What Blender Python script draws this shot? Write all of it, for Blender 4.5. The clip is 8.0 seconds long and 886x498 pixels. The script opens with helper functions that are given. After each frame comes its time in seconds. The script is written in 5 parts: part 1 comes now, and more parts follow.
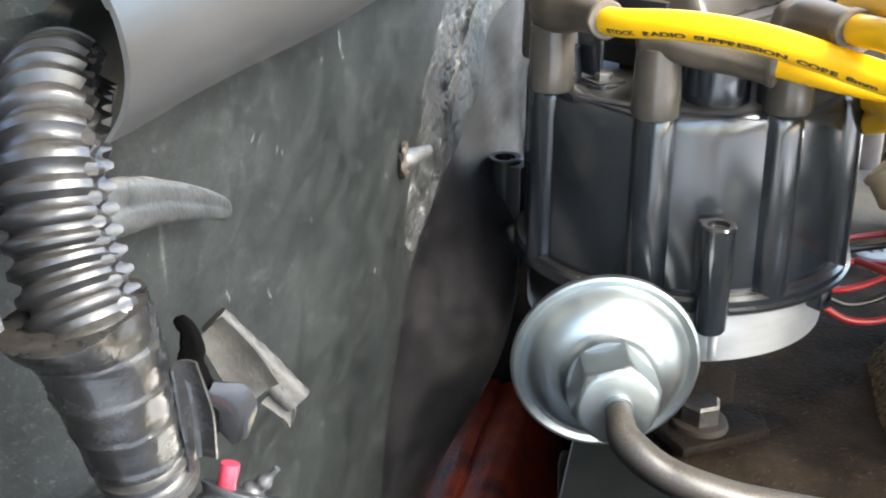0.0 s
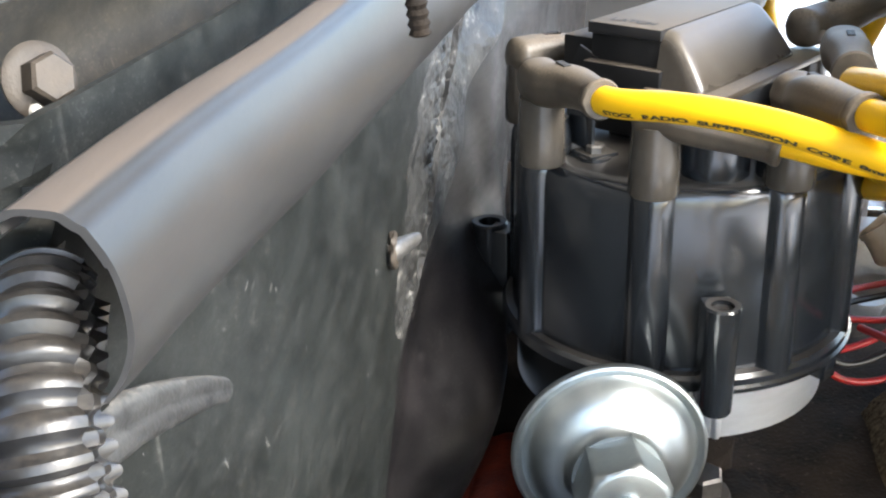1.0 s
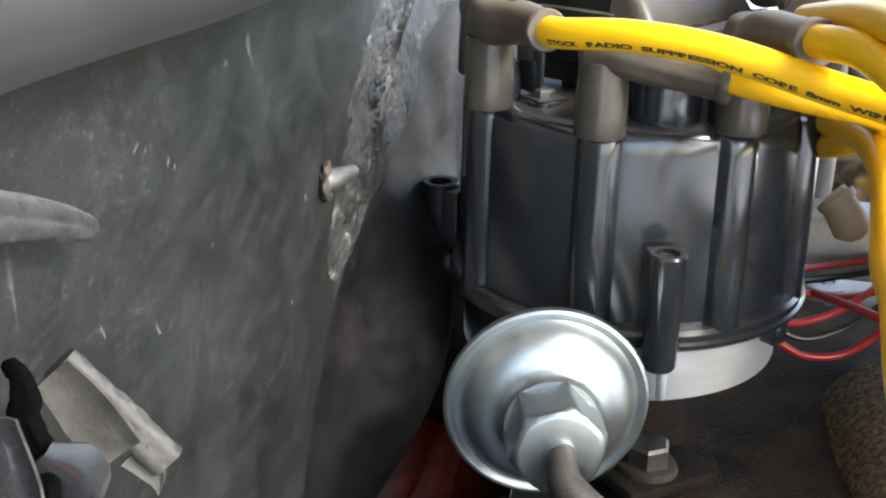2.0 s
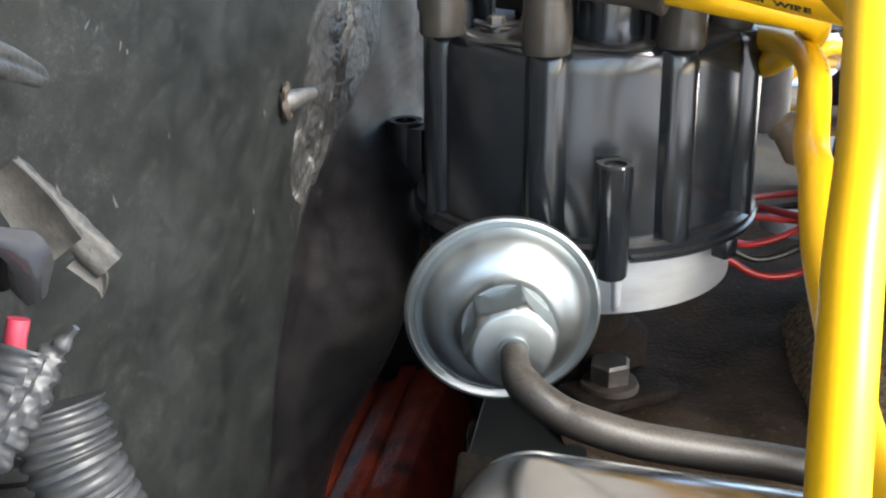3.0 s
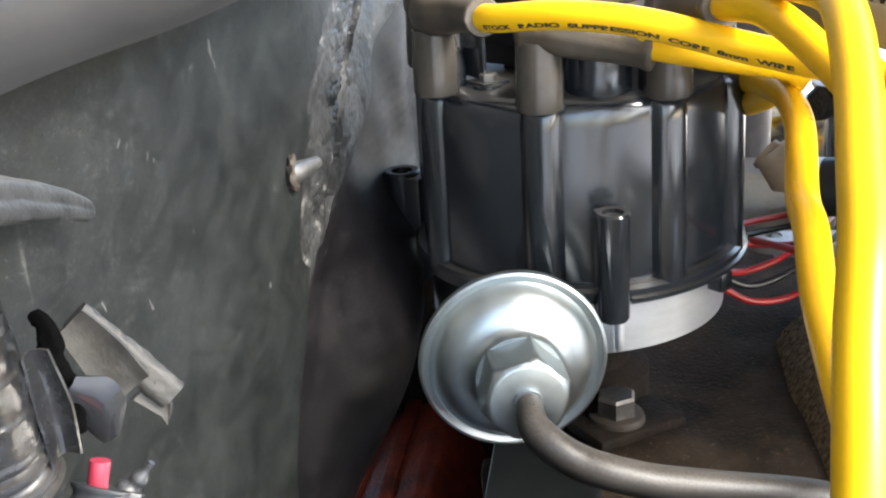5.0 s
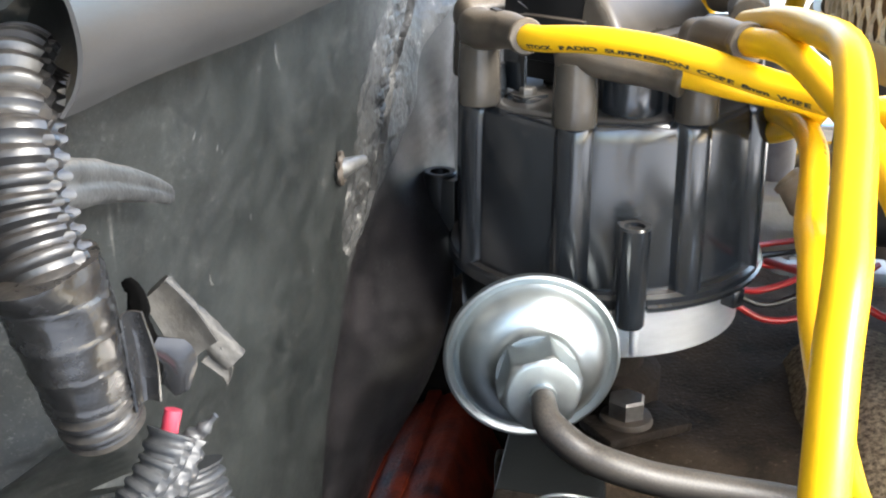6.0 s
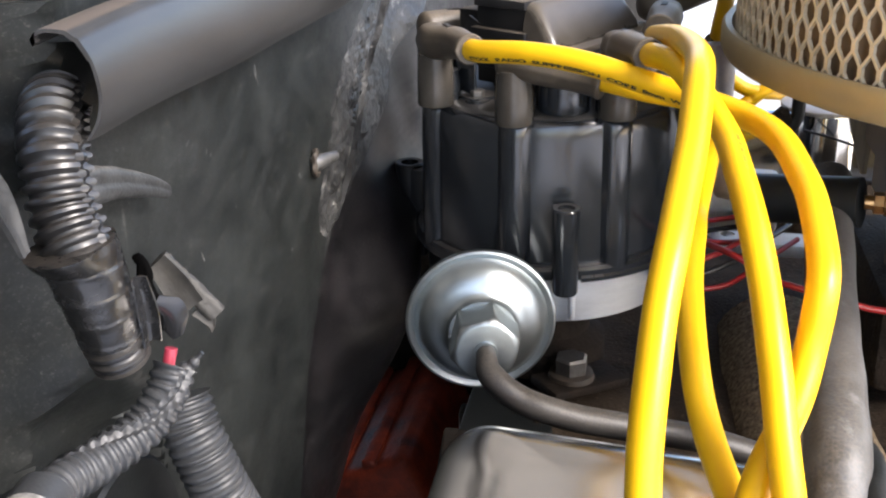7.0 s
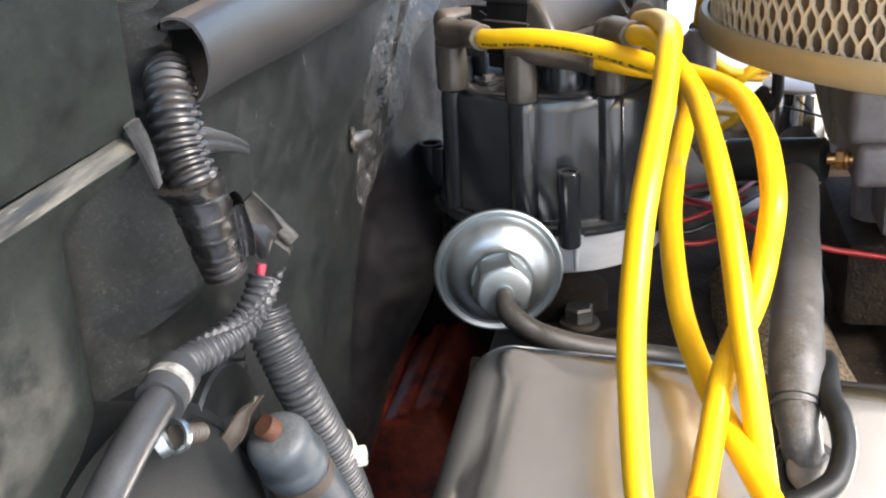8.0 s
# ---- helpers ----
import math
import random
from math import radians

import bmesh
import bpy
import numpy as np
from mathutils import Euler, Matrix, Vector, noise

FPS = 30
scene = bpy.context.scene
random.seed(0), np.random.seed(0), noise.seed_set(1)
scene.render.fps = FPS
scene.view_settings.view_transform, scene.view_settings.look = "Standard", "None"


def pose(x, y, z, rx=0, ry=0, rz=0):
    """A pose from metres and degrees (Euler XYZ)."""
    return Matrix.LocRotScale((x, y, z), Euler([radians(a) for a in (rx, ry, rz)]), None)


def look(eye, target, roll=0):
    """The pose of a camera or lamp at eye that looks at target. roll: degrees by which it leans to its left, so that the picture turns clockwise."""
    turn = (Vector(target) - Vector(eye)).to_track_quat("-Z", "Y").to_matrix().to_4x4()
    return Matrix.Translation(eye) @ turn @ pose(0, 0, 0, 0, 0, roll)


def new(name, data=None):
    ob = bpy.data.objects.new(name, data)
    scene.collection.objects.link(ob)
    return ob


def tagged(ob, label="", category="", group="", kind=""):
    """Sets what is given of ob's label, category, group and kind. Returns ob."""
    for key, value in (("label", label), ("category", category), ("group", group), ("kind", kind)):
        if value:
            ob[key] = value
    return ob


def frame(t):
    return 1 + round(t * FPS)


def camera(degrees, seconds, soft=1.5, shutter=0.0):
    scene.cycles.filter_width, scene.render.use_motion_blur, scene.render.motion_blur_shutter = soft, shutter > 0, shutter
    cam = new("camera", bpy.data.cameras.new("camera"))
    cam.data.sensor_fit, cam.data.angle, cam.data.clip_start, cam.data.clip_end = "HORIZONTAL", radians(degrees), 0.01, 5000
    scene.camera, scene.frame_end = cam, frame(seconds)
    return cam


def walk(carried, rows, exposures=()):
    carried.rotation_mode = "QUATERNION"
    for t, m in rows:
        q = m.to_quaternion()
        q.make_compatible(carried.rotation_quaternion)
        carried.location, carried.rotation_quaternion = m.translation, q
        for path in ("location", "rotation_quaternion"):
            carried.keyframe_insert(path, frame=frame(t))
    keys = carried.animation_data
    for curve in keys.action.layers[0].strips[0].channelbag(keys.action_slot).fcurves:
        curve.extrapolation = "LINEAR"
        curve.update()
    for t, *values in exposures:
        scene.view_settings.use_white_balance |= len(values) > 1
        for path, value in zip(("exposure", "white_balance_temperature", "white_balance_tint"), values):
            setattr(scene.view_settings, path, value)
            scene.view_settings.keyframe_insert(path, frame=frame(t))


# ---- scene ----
cam = camera(44.6, 8.0, 2.1)
PATH = [
    (0, (0.0286, 0.0115, 1.2024), (-0.1244, 1.8417, 0.4107), -0.71),
    (0.5, (0.0187, 0.0570, 1.2216), (-0.1154, 1.8847, 0.4205), -2.02),
    (1, (0.0159, 0.0404, 1.2243), (-0.0592, 1.8716, 0.4238), -1.75),
    (1.5, (0.0304, 0.0388, 1.2066), (-0.0336, 1.8816, 0.4322), -0.45),
    (1.7, (0.0263, 0.0428, 1.1950), (-0.0264, 1.8971, 0.4477), 0.65),
    (2.8, (0.0576, 0.0227, 1.1818), (0.0069, 1.8843, 0.4524), -0.05),
    (3, (0.0458, 0.0160, 1.1672), (-0.0029, 1.8780, 0.4390), -0.85),
    (3.5, (0.0247, -0.0068, 1.1837), (-0.0180, 1.8530, 0.4496), -2.65),
    (4, (0.0239, -0.0321, 1.1776), (0.0052, 1.8302, 0.4487), -4.56),
    (4.5, (0.0296, -0.0136, 1.1807), (0.0139, 1.8486, 0.4513), -5.86),
    (4.7, (0.0363, 0.0040, 1.1857), (0.0287, 1.8676, 0.4600), -5.46),
    (5.8, (0.0383, 0.0146, 1.1936), (-0.0284, 1.8771, 0.4678), -0.44),
    (6, (0.0366, -0.0147, 1.2001), (-0.0281, 1.8465, 0.4709), -0.44),
    (6.5, (0.0462, -0.0783, 1.2256), (-0.0197, 1.7688, 0.4615), -0.25),
    (7, (0.0608, -0.0811, 1.2255), (-0.0250, 1.7669, 0.4655), -1.44),
    (7.5, (0.0628, -0.0956, 1.2175), (-0.0410, 1.7552, 0.4667), -2.73),
    (8, (0.0587, -0.1621, 1.2314), (-0.0491, 1.6934, 0.4927), -3.63),
]
walk(cam, [(t, look(eye, target, roll)) for t, eye, target, roll in PATH], exposures=[(0.0, 3.62, 6400, 5), (0.5, 3.34, 6400, 6), (1.0, 3.3, 6450, 7), (3.0, 2.93, 6400, 7), (3.5, 3.10, 6400, 5), (4.5, 3.08, 6400, 7), (5.9, 3.38, 6400, 7), (6.1, 3.33, 6400, 7), (6.5, 2.86, 6450, 7), (7.2, 2.60, 6500, 14), (8.0, 2.63, 6450, 11)])

# ---------------------------------------------------------------- world and light
world = bpy.data.worlds.new("sky")
scene.world = world
world.use_nodes = True
wn = world.node_tree
bg = wn.nodes["Background"]
sky = wn.nodes.new("ShaderNodeTexSky")
sky.sky_type = 'NISHITA'
sky.sun_disc = False
sky.sun_elevation = radians(38)
sky.sun_rotation = radians(126)
sky.dust_density = 2.0
sky.air_density = 0.9
wn.links.new(sky.outputs[0], bg.inputs[0])
bg.inputs[1].default_value = 0.125
sun_data = bpy.data.lights.new("sun", 'SUN')
sun_data.energy, sun_data.angle, sun_data.color = 1.0, radians(20), (1.0, 0.97, 0.93)
sun = new("sun", sun_data)
sun.matrix_world = look((1.275, -0.563, 2.231), (0.0, 0.363, 1.0))


# ---------------------------------------------------------------- materials
def mat(name, a, b=None, rough=0.5, metal=0.0, scale=60.0, fine=900.0, bump=0.15, depth=0.0006, rvar=0.12,
        dust=None, dust_amount=0.0, dust_from=-0.2, dust_grain=True, coat=0.0, spec=0.5, speck=None, stretch=(1, 1, 1), island=0.0):
    """Two-scale noise mixed between colours a and b, roughness variation, fine bump, and an optional dust layer on
    faces that look up."""
    m = bpy.data.materials.new(name)
    m.use_nodes = True
    nt = m.node_tree
    n, l = nt.nodes, nt.links
    p = n["Principled BSDF"]
    b = b or tuple(c * 0.75 for c in a)
    tc = n.new("ShaderNodeTexCoord")
    mp = n.new("ShaderNodeMapping")
    mp.inputs["Scale"].default_value = stretch
    l.new(tc.outputs["Object"], mp.inputs[0])
    big = n.new("ShaderNodeTexNoise")
    big.inputs["Scale"].default_value = scale
    big.inputs["Detail"].default_value = 5
    big.inputs["Roughness"].default_value = 0.65
    l.new(mp.outputs[0], big.inputs[0])
    small = n.new("ShaderNodeTexNoise")
    small.inputs["Scale"].default_value = fine
    small.inputs["Detail"].default_value = 3
    l.new(mp.outputs[0], small.inputs[0])
    ramp = n.new("ShaderNodeValToRGB")
    ramp.color_ramp.elements[0].position, ramp.color_ramp.elements[1].position = 0.35, 0.68
    ramp.color_ramp.elements[0].color, ramp.color_ramp.elements[1].color = (*b, 1), (*a, 1)
    l.new(big.outputs[0], ramp.inputs[0])
    colour = ramp.outputs[0]
    if island:
        oi = n.new("ShaderNodeObjectInfo")
        hs = n.new("ShaderNodeHueSaturation")
        mr = n.new("ShaderNodeMapRange")
        mr.inputs[3].default_value, mr.inputs[4].default_value = 1 - island, 1 + island
        l.new(oi.outputs["Random"], mr.inputs[0])
        l.new(mr.outputs[0], hs.inputs["Value"])
        l.new(colour, hs.inputs["Color"])
        colour = hs.outputs[0]
    if speck:
        sp = n.new("ShaderNodeTexNoise")
        sp.inputs["Scale"].default_value = speck[1]
        sp.inputs["Detail"].default_value = 4
        sp.inputs["Roughness"].default_value = 0.7
        l.new(mp.outputs[0], sp.inputs[0])
        sr = n.new("ShaderNodeMapRange")
        sr.inputs[1].default_value, sr.inputs[2].default_value = speck[2], speck[2] + 0.12
        sr.inputs[4].default_value = speck[3]
        l.new(sp.outputs[0], sr.inputs[0])
        sm = n.new("ShaderNodeMix")
        sm.data_type = 'RGBA'
        l.new(sr.outputs[0], sm.inputs[0])
        l.new(colour, sm.inputs[6])
        sm.inputs[7].default_value = (*speck[0], 1)
        colour = sm.outputs[2]
    rr = n.new("ShaderNodeMapRange")
    rr.inputs[3].default_value, rr.inputs[4].default_value = max(0.02, rough - rvar), min(1, rough + rvar)
    l.new(big.outputs[0], rr.inputs[0])
    rough_out = rr.outputs[0]
    if dust:
        geo = n.new("ShaderNodeNewGeometry")
        sep = n.new("ShaderNodeSeparateXYZ")
        l.new(geo.outputs["Normal"], sep.inputs[0])
        up = n.new("ShaderNodeMapRange")
        up.inputs[1].default_value, up.inputs[2].default_value = dust_from, 0.97
        l.new(sep.outputs[2], up.inputs[0])
        grain = n.new("ShaderNodeMapRange")
        grain.inputs[1].default_value, grain.inputs[2].default_value = 0.25, 0.75
        l.new(small.outputs[0], grain.inputs[0])
        k = n.new("ShaderNodeMath")
        k.operation = 'MULTIPLY'
        l.new(up.outputs[0], k.inputs[0])
        if dust_grain:
            l.new(grain.outputs[0], k.inputs[1])
        else:
            k.inputs[1].default_value = 1.0
        k2 = n.new("ShaderNodeMath")
        k2.operation = 'MULTIPLY'
        k2.use_clamp = True
        l.new(k.outputs[0], k2.inputs[0])
        k2.inputs[1].default_value = dust_amount
        mix = n.new("ShaderNodeMix")
        mix.data_type = 'RGBA'
        l.new(k2.outputs[0], mix.inputs[0])
        l.new(colour, mix.inputs[6])
        mix.inputs[7].default_value = (*dust, 1)
        colour = mix.outputs[2]
        mr2 = n.new("ShaderNodeMix")
        l.new(k2.outputs[0], mr2.inputs[0])
        l.new(rough_out, mr2.inputs[2])
        mr2.inputs[3].default_value = 0.9
        rough_out = mr2.outputs[0]
    l.new(colour, p.inputs["Base Color"])
    l.new(rough_out, p.inputs["Roughness"])
    p.inputs["Metallic"].default_value = metal
    p.inputs["Specular IOR Level"].default_value = spec
    p.inputs["Coat Weight"].default_value = coat
    p.inputs["Coat Roughness"].default_value = 0.12
    if bump:
        add = n.new("ShaderNodeMath")
        add.operation = 'ADD'
        l.new(big.outputs[0], add.inputs[0])
        l.new(small.outputs[0], add.inputs[1])
        bm_ = n.new("ShaderNodeBump")
        bm_.inputs["Strength"].default_value = bump
        bm_.inputs["Distance"].default_value = depth
        l.new(add.outputs[0], bm_.inputs["Height"])
        l.new(bm_.outputs[0], p.inputs["Normal"])
    return m


DUST = (0.23, 0.19, 0.145)


def painted_wall(name, dark, pale, dust, streak=1.0, rough=0.42, film=0.5, bump=0.10, gloss=0.33):
    """Old satin paint: cloudy fading, run marks that go down it, a film of fine dust and thin rubbed scratches."""
    m = bpy.data.materials.new(name)
    m.use_nodes = True
    nt = m.node_tree
    n, l = nt.nodes, nt.links
    p = n["Principled BSDF"]
    tc = n.new("ShaderNodeTexCoord")

    def field(scale, stretch, turn=0.0, detail=5, grain=0.6):
        mp = n.new("ShaderNodeMapping")
        mp.inputs["Rotation"].default_value = (turn, 0, 0)
        mp.inputs["Scale"].default_value = stretch
        l.new(tc.outputs["Object"], mp.inputs[0])
        t = n.new("ShaderNodeTexNoise")
        t.inputs["Scale"].default_value = scale
        t.inputs["Detail"].default_value = detail
        t.inputs["Roughness"].default_value = grain
        l.new(mp.outputs[0], t.inputs[0])
        return t.outputs[0]

    def span(source, lo, hi, top):
        r = n.new("ShaderNodeMapRange")
        r.inputs[1].default_value, r.inputs[2].default_value, r.inputs[4].default_value = lo, hi, top
        l.new(source, r.inputs[0])
        return r.outputs[0]

    def blend(amount, base, colour):
        x = n.new("ShaderNodeMix")
        x.data_type = 'RGBA'
        l.new(amount, x.inputs[0])
        if isinstance(base, tuple):
            x.inputs[6].default_value = (*base, 1)
        else:
            l.new(base, x.inputs[6])
        x.inputs[7].default_value = (*colour, 1)
        return x.outputs[2]

    def times(a, b):
        x = n.new("ShaderNodeMath")
        x.operation = 'MULTIPLY'
        l.new(a, x.inputs[0])
        l.new(b, x.inputs[1])
        return x.outputs[0]

    cloud = field(60, (1, 0.42, 0.7), 0, 8, 0.72)
    runs = field(60, (1, 0.5, 0.16), 0.04, 6, 0.7)
    fine = field(620, (1, 0.60, 1), 0, 6, 0.8)
    patch = field(130, (1, 0.50, 0.8), 0, 6, 0.74)
    scratch = field(300, (1, 0.02, 0.7), 0.25, 2, 0.4)
    scratch2 = field(520, (1, 1, 0.03), 0.15, 2, 0.4)
    c = blend(span(cloud, 0.36, 0.66, 1.0), dark, pale)
    c = blend(span(runs, 0.50, 0.74, 0.35 * streak), c, tuple(0.35 * k for k in dark))
    c = blend(times(span(fine, 0.52, 0.72, film), span(patch, 0.40, 0.66, 1.0)), c, dust)
    grit = field(1300, (1, 0.75, 1), 0, 3, 0.6)
    c = blend(times(span(grit, 0.60, 0.72, film), span(cloud, 0.38, 0.62, 1.0)), c, dust)
    c = blend(times(span(scratch, 0.72, 0.78, 0.45), span(patch, 0.48, 0.60, 1.0)), c, dust)
    c = blend(times(span(scratch2, 0.70, 0.76, 0.45), span(cloud, 0.50, 0.60, 1.0)), c, dust)
    l.new(c, p.inputs["Base Color"])
    r = n.new("ShaderNodeMapRange")
    r.inputs[1].default_value, r.inputs[2].default_value = 0.35, 0.65
    r.inputs[3].default_value, r.inputs[4].default_value = rough - 0.09, rough + 0.13
    l.new(patch, r.inputs[0])
    l.new(r.outputs[0], p.inputs["Roughness"])
    p.inputs["Specular IOR Level"].default_value = gloss
    add = n.new("ShaderNodeMath")
    add.operation = 'ADD'
    l.new(patch, add.inputs[0])
    l.new(fine, add.inputs[1])
    b = n.new("ShaderNodeBump")
    b.inputs["Strength"].default_value = bump
    b.inputs["Distance"].default_value = 0.0004
    l.new(add.outputs[0], b.inputs["Height"])
    l.new(b.outputs[0], p.inputs["Normal"])
    return m


M_WALL = painted_wall("satin_black_body_paint", (0.0066, 0.0076, 0.0074), (0.0170, 0.0188, 0.0181), (0.100, 0.099, 0.092), 0.5, 0.43, 0.62, 0.10)
M_COWLPAINT = painted_wall("browned_cowl_paint", (0.014, 0.0145, 0.014), (0.036, 0.032, 0.026), (0.11, 0.09, 0.065), 0.3, 0.5, 0.6)
M_APRON = painted_wall("green_black_panel_paint", (0.0065, 0.0080, 0.0070), (0.0150, 0.0185, 0.0160), (0.070, 0.074, 0.064), 0.4, 0.50, 0.35, 0.08, 0.20)
M_WALL2 = painted_wall("tar_coated_panel", (0.0046, 0.0045, 0.0050), (0.0165, 0.0148, 0.0155), (0.095, 0.080, 0.076), 1.0, 0.37, 0.40, 0.20, 0.33)
M_SEAL = mat("cracked_seam_sealer", (0.048, 0.048, 0.047), (0.0075, 0.0075, 0.0075), rough=0.45, scale=120, fine=520, spec=0.40, bump=0.6, depth=0.0012, stretch=(1, 0.30, 0.45), speck=((0.27, 0.26, 0.24), 240, 0.60, 0.55))
M_RAIL = mat("black_rubber_coated_lip", (0.034, 0.0330, 0.0325), (0.018, 0.0175, 0.0175), spec=0.62, rough=0.42, scale=40, fine=600, bump=0.10, depth=0.0005, rvar=0.08, stretch=(1, 0.2, 1), dust=(0.085, 0.066, 0.052), dust_amount=0.95, dust_from=0.86, dust_grain=False)
M_PLASTIC = mat("glossy_black_plastic", (0.017, 0.020, 0.024), (0.011, 0.013, 0.016), rough=0.21, spec=0.85, scale=40, fine=1400, bump=0.010, rvar=0.05, dust=DUST, dust_amount=0.16, dust_from=0.6, dust_grain=False)
M_COIL = mat("matt_black_plastic", (0.0085, 0.0088, 0.0095), (0.006, 0.006, 0.0065), rough=0.36, spec=0.35, scale=60, fine=1200, bump=0.03, dust=DUST, dust_amount=0.25, dust_from=0.7, dust_grain=False)
M_BOOT = mat("dusty_grey_rubber", (0.078, 0.063, 0.046), (0.046, 0.037, 0.027), rough=0.42, scale=110, fine=1300, bump=0.14, dust=(0.26, 0.21, 0.155), dust_amount=0.6, dust_from=0.1)
M_SLEEVE = mat("satin_grey_rubber", (0.066, 0.058, 0.048), (0.046, 0.040, 0.033), rough=0.25, scale=60, fine=900, bump=0.03, rvar=0.07, dust=DUST, dust_amount=0.25, dust_grain=False, dust_from=0.3)
M_ZINC = mat("zinc_plated_steel", (0.43, 0.46, 0.465), (0.35, 0.39, 0.405), rough=0.37, metal=1.0, scale=55, fine=900, bump=0.03, rvar=0.07)
M_ALU = mat("cast_aluminium_machined", (0.80, 0.84, 0.89), (0.70, 0.74, 0.79), rough=0.42, metal=0.9, scale=60, fine=1200, bump=0.06, stretch=(1, 1, 4))
M_WIRE = mat("yellow_silicone_jacket", (0.76, 0.44, 0.006), (0.71, 0.40, 0.005), rough=0.34, spec=0.34, scale=50, fine=900, bump=0.04, rvar=0.07)
M_FADED = mat("faded_print", (0.34, 0.15, 0.01), (0.60, 0.27, 0.005), rough=0.5, scale=600, bump=0)
M_CHIP = mat("chipped_paint", (0.085, 0.085, 0.081), (0.024, 0.025, 0.024), rough=0.6, scale=700, fine=1800, bump=0.2)
M_COVER = mat("aged_satin_chrome", (0.63, 0.61, 0.58), (0.57, 0.55, 0.52), rough=0.19, metal=1.0, scale=25, fine=900, bump=0.012, rvar=0.04, speck=((0.30, 0.28, 0.25), 420, 0.66, 0.5))
M_HEX = mat("matt_zinc_hex", (0.36, 0.39, 0.395), (0.29, 0.315, 0.32), rough=0.40, metal=1.0, scale=90, fine=900, bump=0.06, rvar=0.10)
M_STUD = mat("dull_stud_steel", (0.36, 0.355, 0.345), (0.20, 0.195, 0.185), rough=0.42, metal=0.9, scale=220, fine=1200, bump=0.15)
M_PLATE = mat("dusty_black_plastic", (0.020, 0.020, 0.021), (0.012, 0.012, 0.013), rough=0.34, scale=60, fine=900, bump=0.05, dust=(0.20, 0.165, 0.125), dust_amount=0.42, dust_from=0.75, dust_grain=False)
M_RUST = mat("rusty_pipe_end", (0.10, 0.034, 0.014), (0.05, 0.018, 0.009), rough=0.7, scale=200, fine=900, bump=0.4)
M_GLOSSTAPE = mat("shiny_vinyl_tape", (0.020, 0.021, 0.023), (0.010, 0.010, 0.011), spec=0.7, rough=0.16, scale=80, fine=600, bump=0.08)
# Near-zero colour that paints the darkness of a hole.
M_HOLLOW = mat("painted_dark_hollow", (0.0015, 0.0015, 0.0015), rough=0.9, spec=0.03, bump=0.1)
M_RUBBERINK = mat("dark_moulded_mark", (0.022, 0.018, 0.014), (0.014, 0.011, 0.009), rough=0.5, scale=300, bump=0)
M_INK = mat("black_print", (0.03, 0.025, 0.02), rough=0.6, bump=0)
M_HOSE = mat("black_rubber_hose", (0.026, 0.025, 0.024), (0.016, 0.015, 0.015), rough=0.42, scale=80, fine=1300, bump=0.12, dust=DUST, dust_amount=0.28)
M_LOOM = mat("black_polyethylene_loom", (0.0130, 0.0130, 0.0136), (0.0075, 0.0075, 0.008), spec=0.65, rough=0.34, scale=90, fine=1200, bump=0.08, dust=DUST, dust_amount=0.16, dust_from=0.2)
M_LOOM2 = mat("weathered_grey_loom", (0.034, 0.036, 0.039), (0.018, 0.0195, 0.022), spec=0.42, rough=0.40, scale=90, fine=1200, bump=0.08, dust=(0.21, 0.20, 0.18), dust_amount=0.12)
M_FLAG = mat("dust_greyed_tape", (0.050, 0.047, 0.042), (0.024, 0.023, 0.021), spec=0.3, rough=0.5, scale=140, fine=900, bump=0.25)
M_CLIP = mat("dusty_grey_plastic", (0.048, 0.049, 0.049), (0.018, 0.0185, 0.019), spec=0.35, rough=0.45, scale=120, fine=800, bump=0.3, dust=(0.20, 0.185, 0.16), dust_amount=0.75, dust_from=0.35)
M_TAPE = mat("black_vinyl_tape", (0.016, 0.016, 0.017), (0.006, 0.006, 0.006), spec=0.65, rough=0.26, scale=110, fine=500, bump=0.14, depth=0.0012, dust=DUST, dust_amount=0.16, dust_from=0.2)
M_CHROME = mat("polished_chrome", (0.58, 0.555, 0.52), (0.53, 0.505, 0.47), rough=0.11, metal=1.0, scale=14, fine=500, bump=0.02, rvar=0.05)
M_ORANGE = mat("orange_engine_paint", (0.21, 0.030, 0.010), (0.045, 0.008, 0.005), spec=0.2, rough=0.55, scale=40, fine=500, bump=0.5, depth=0.001)
M_DECK = mat("sandy_oily_iron", (0.050, 0.036, 0.024), (0.010, 0.007, 0.005), spec=0.15, rough=0.8, scale=28, fine=520, bump=0.8, depth=0.0012, rvar=0.1, speck=((0.16, 0.12, 0.08), 380, 0.60, 0.5))
M_IRON = mat("sooty_cast_iron", (0.024, 0.017, 0.012), (0.006, 0.005, 0.004), spec=0.15, rough=0.8, scale=35, fine=420, bump=0.7, depth=0.0012)
M_CAST = mat("sand_cast_manifold", (0.30, 0.235, 0.155), (0.045, 0.032, 0.020), rough=0.85, scale=420, fine=1100, bump=1.0, depth=0.0010, spec=0.2)
M_STEEL = mat("dull_steel_bolt", (0.21, 0.20, 0.188), (0.13, 0.122, 0.112), rough=0.48, metal=0.9, scale=120, fine=900, bump=0.2)
M_BRASS = mat("aged_brass", (0.62, 0.38, 0.17), (0.42, 0.23, 0.10), rough=0.32, metal=1.0, scale=150, fine=900, bump=0.15)
M_GOLD = mat("amber_tinted_chrome", (0.40, 0.335, 0.205), (0.32, 0.265, 0.16), rough=0.45, metal=0.3, scale=20, fine=700, bump=0.05)
M_PAPER = mat("pleated_filter_paper", (0.30, 0.21, 0.13), (0.21, 0.145, 0.09), rough=0.9, scale=90, fine=900, bump=0.2)
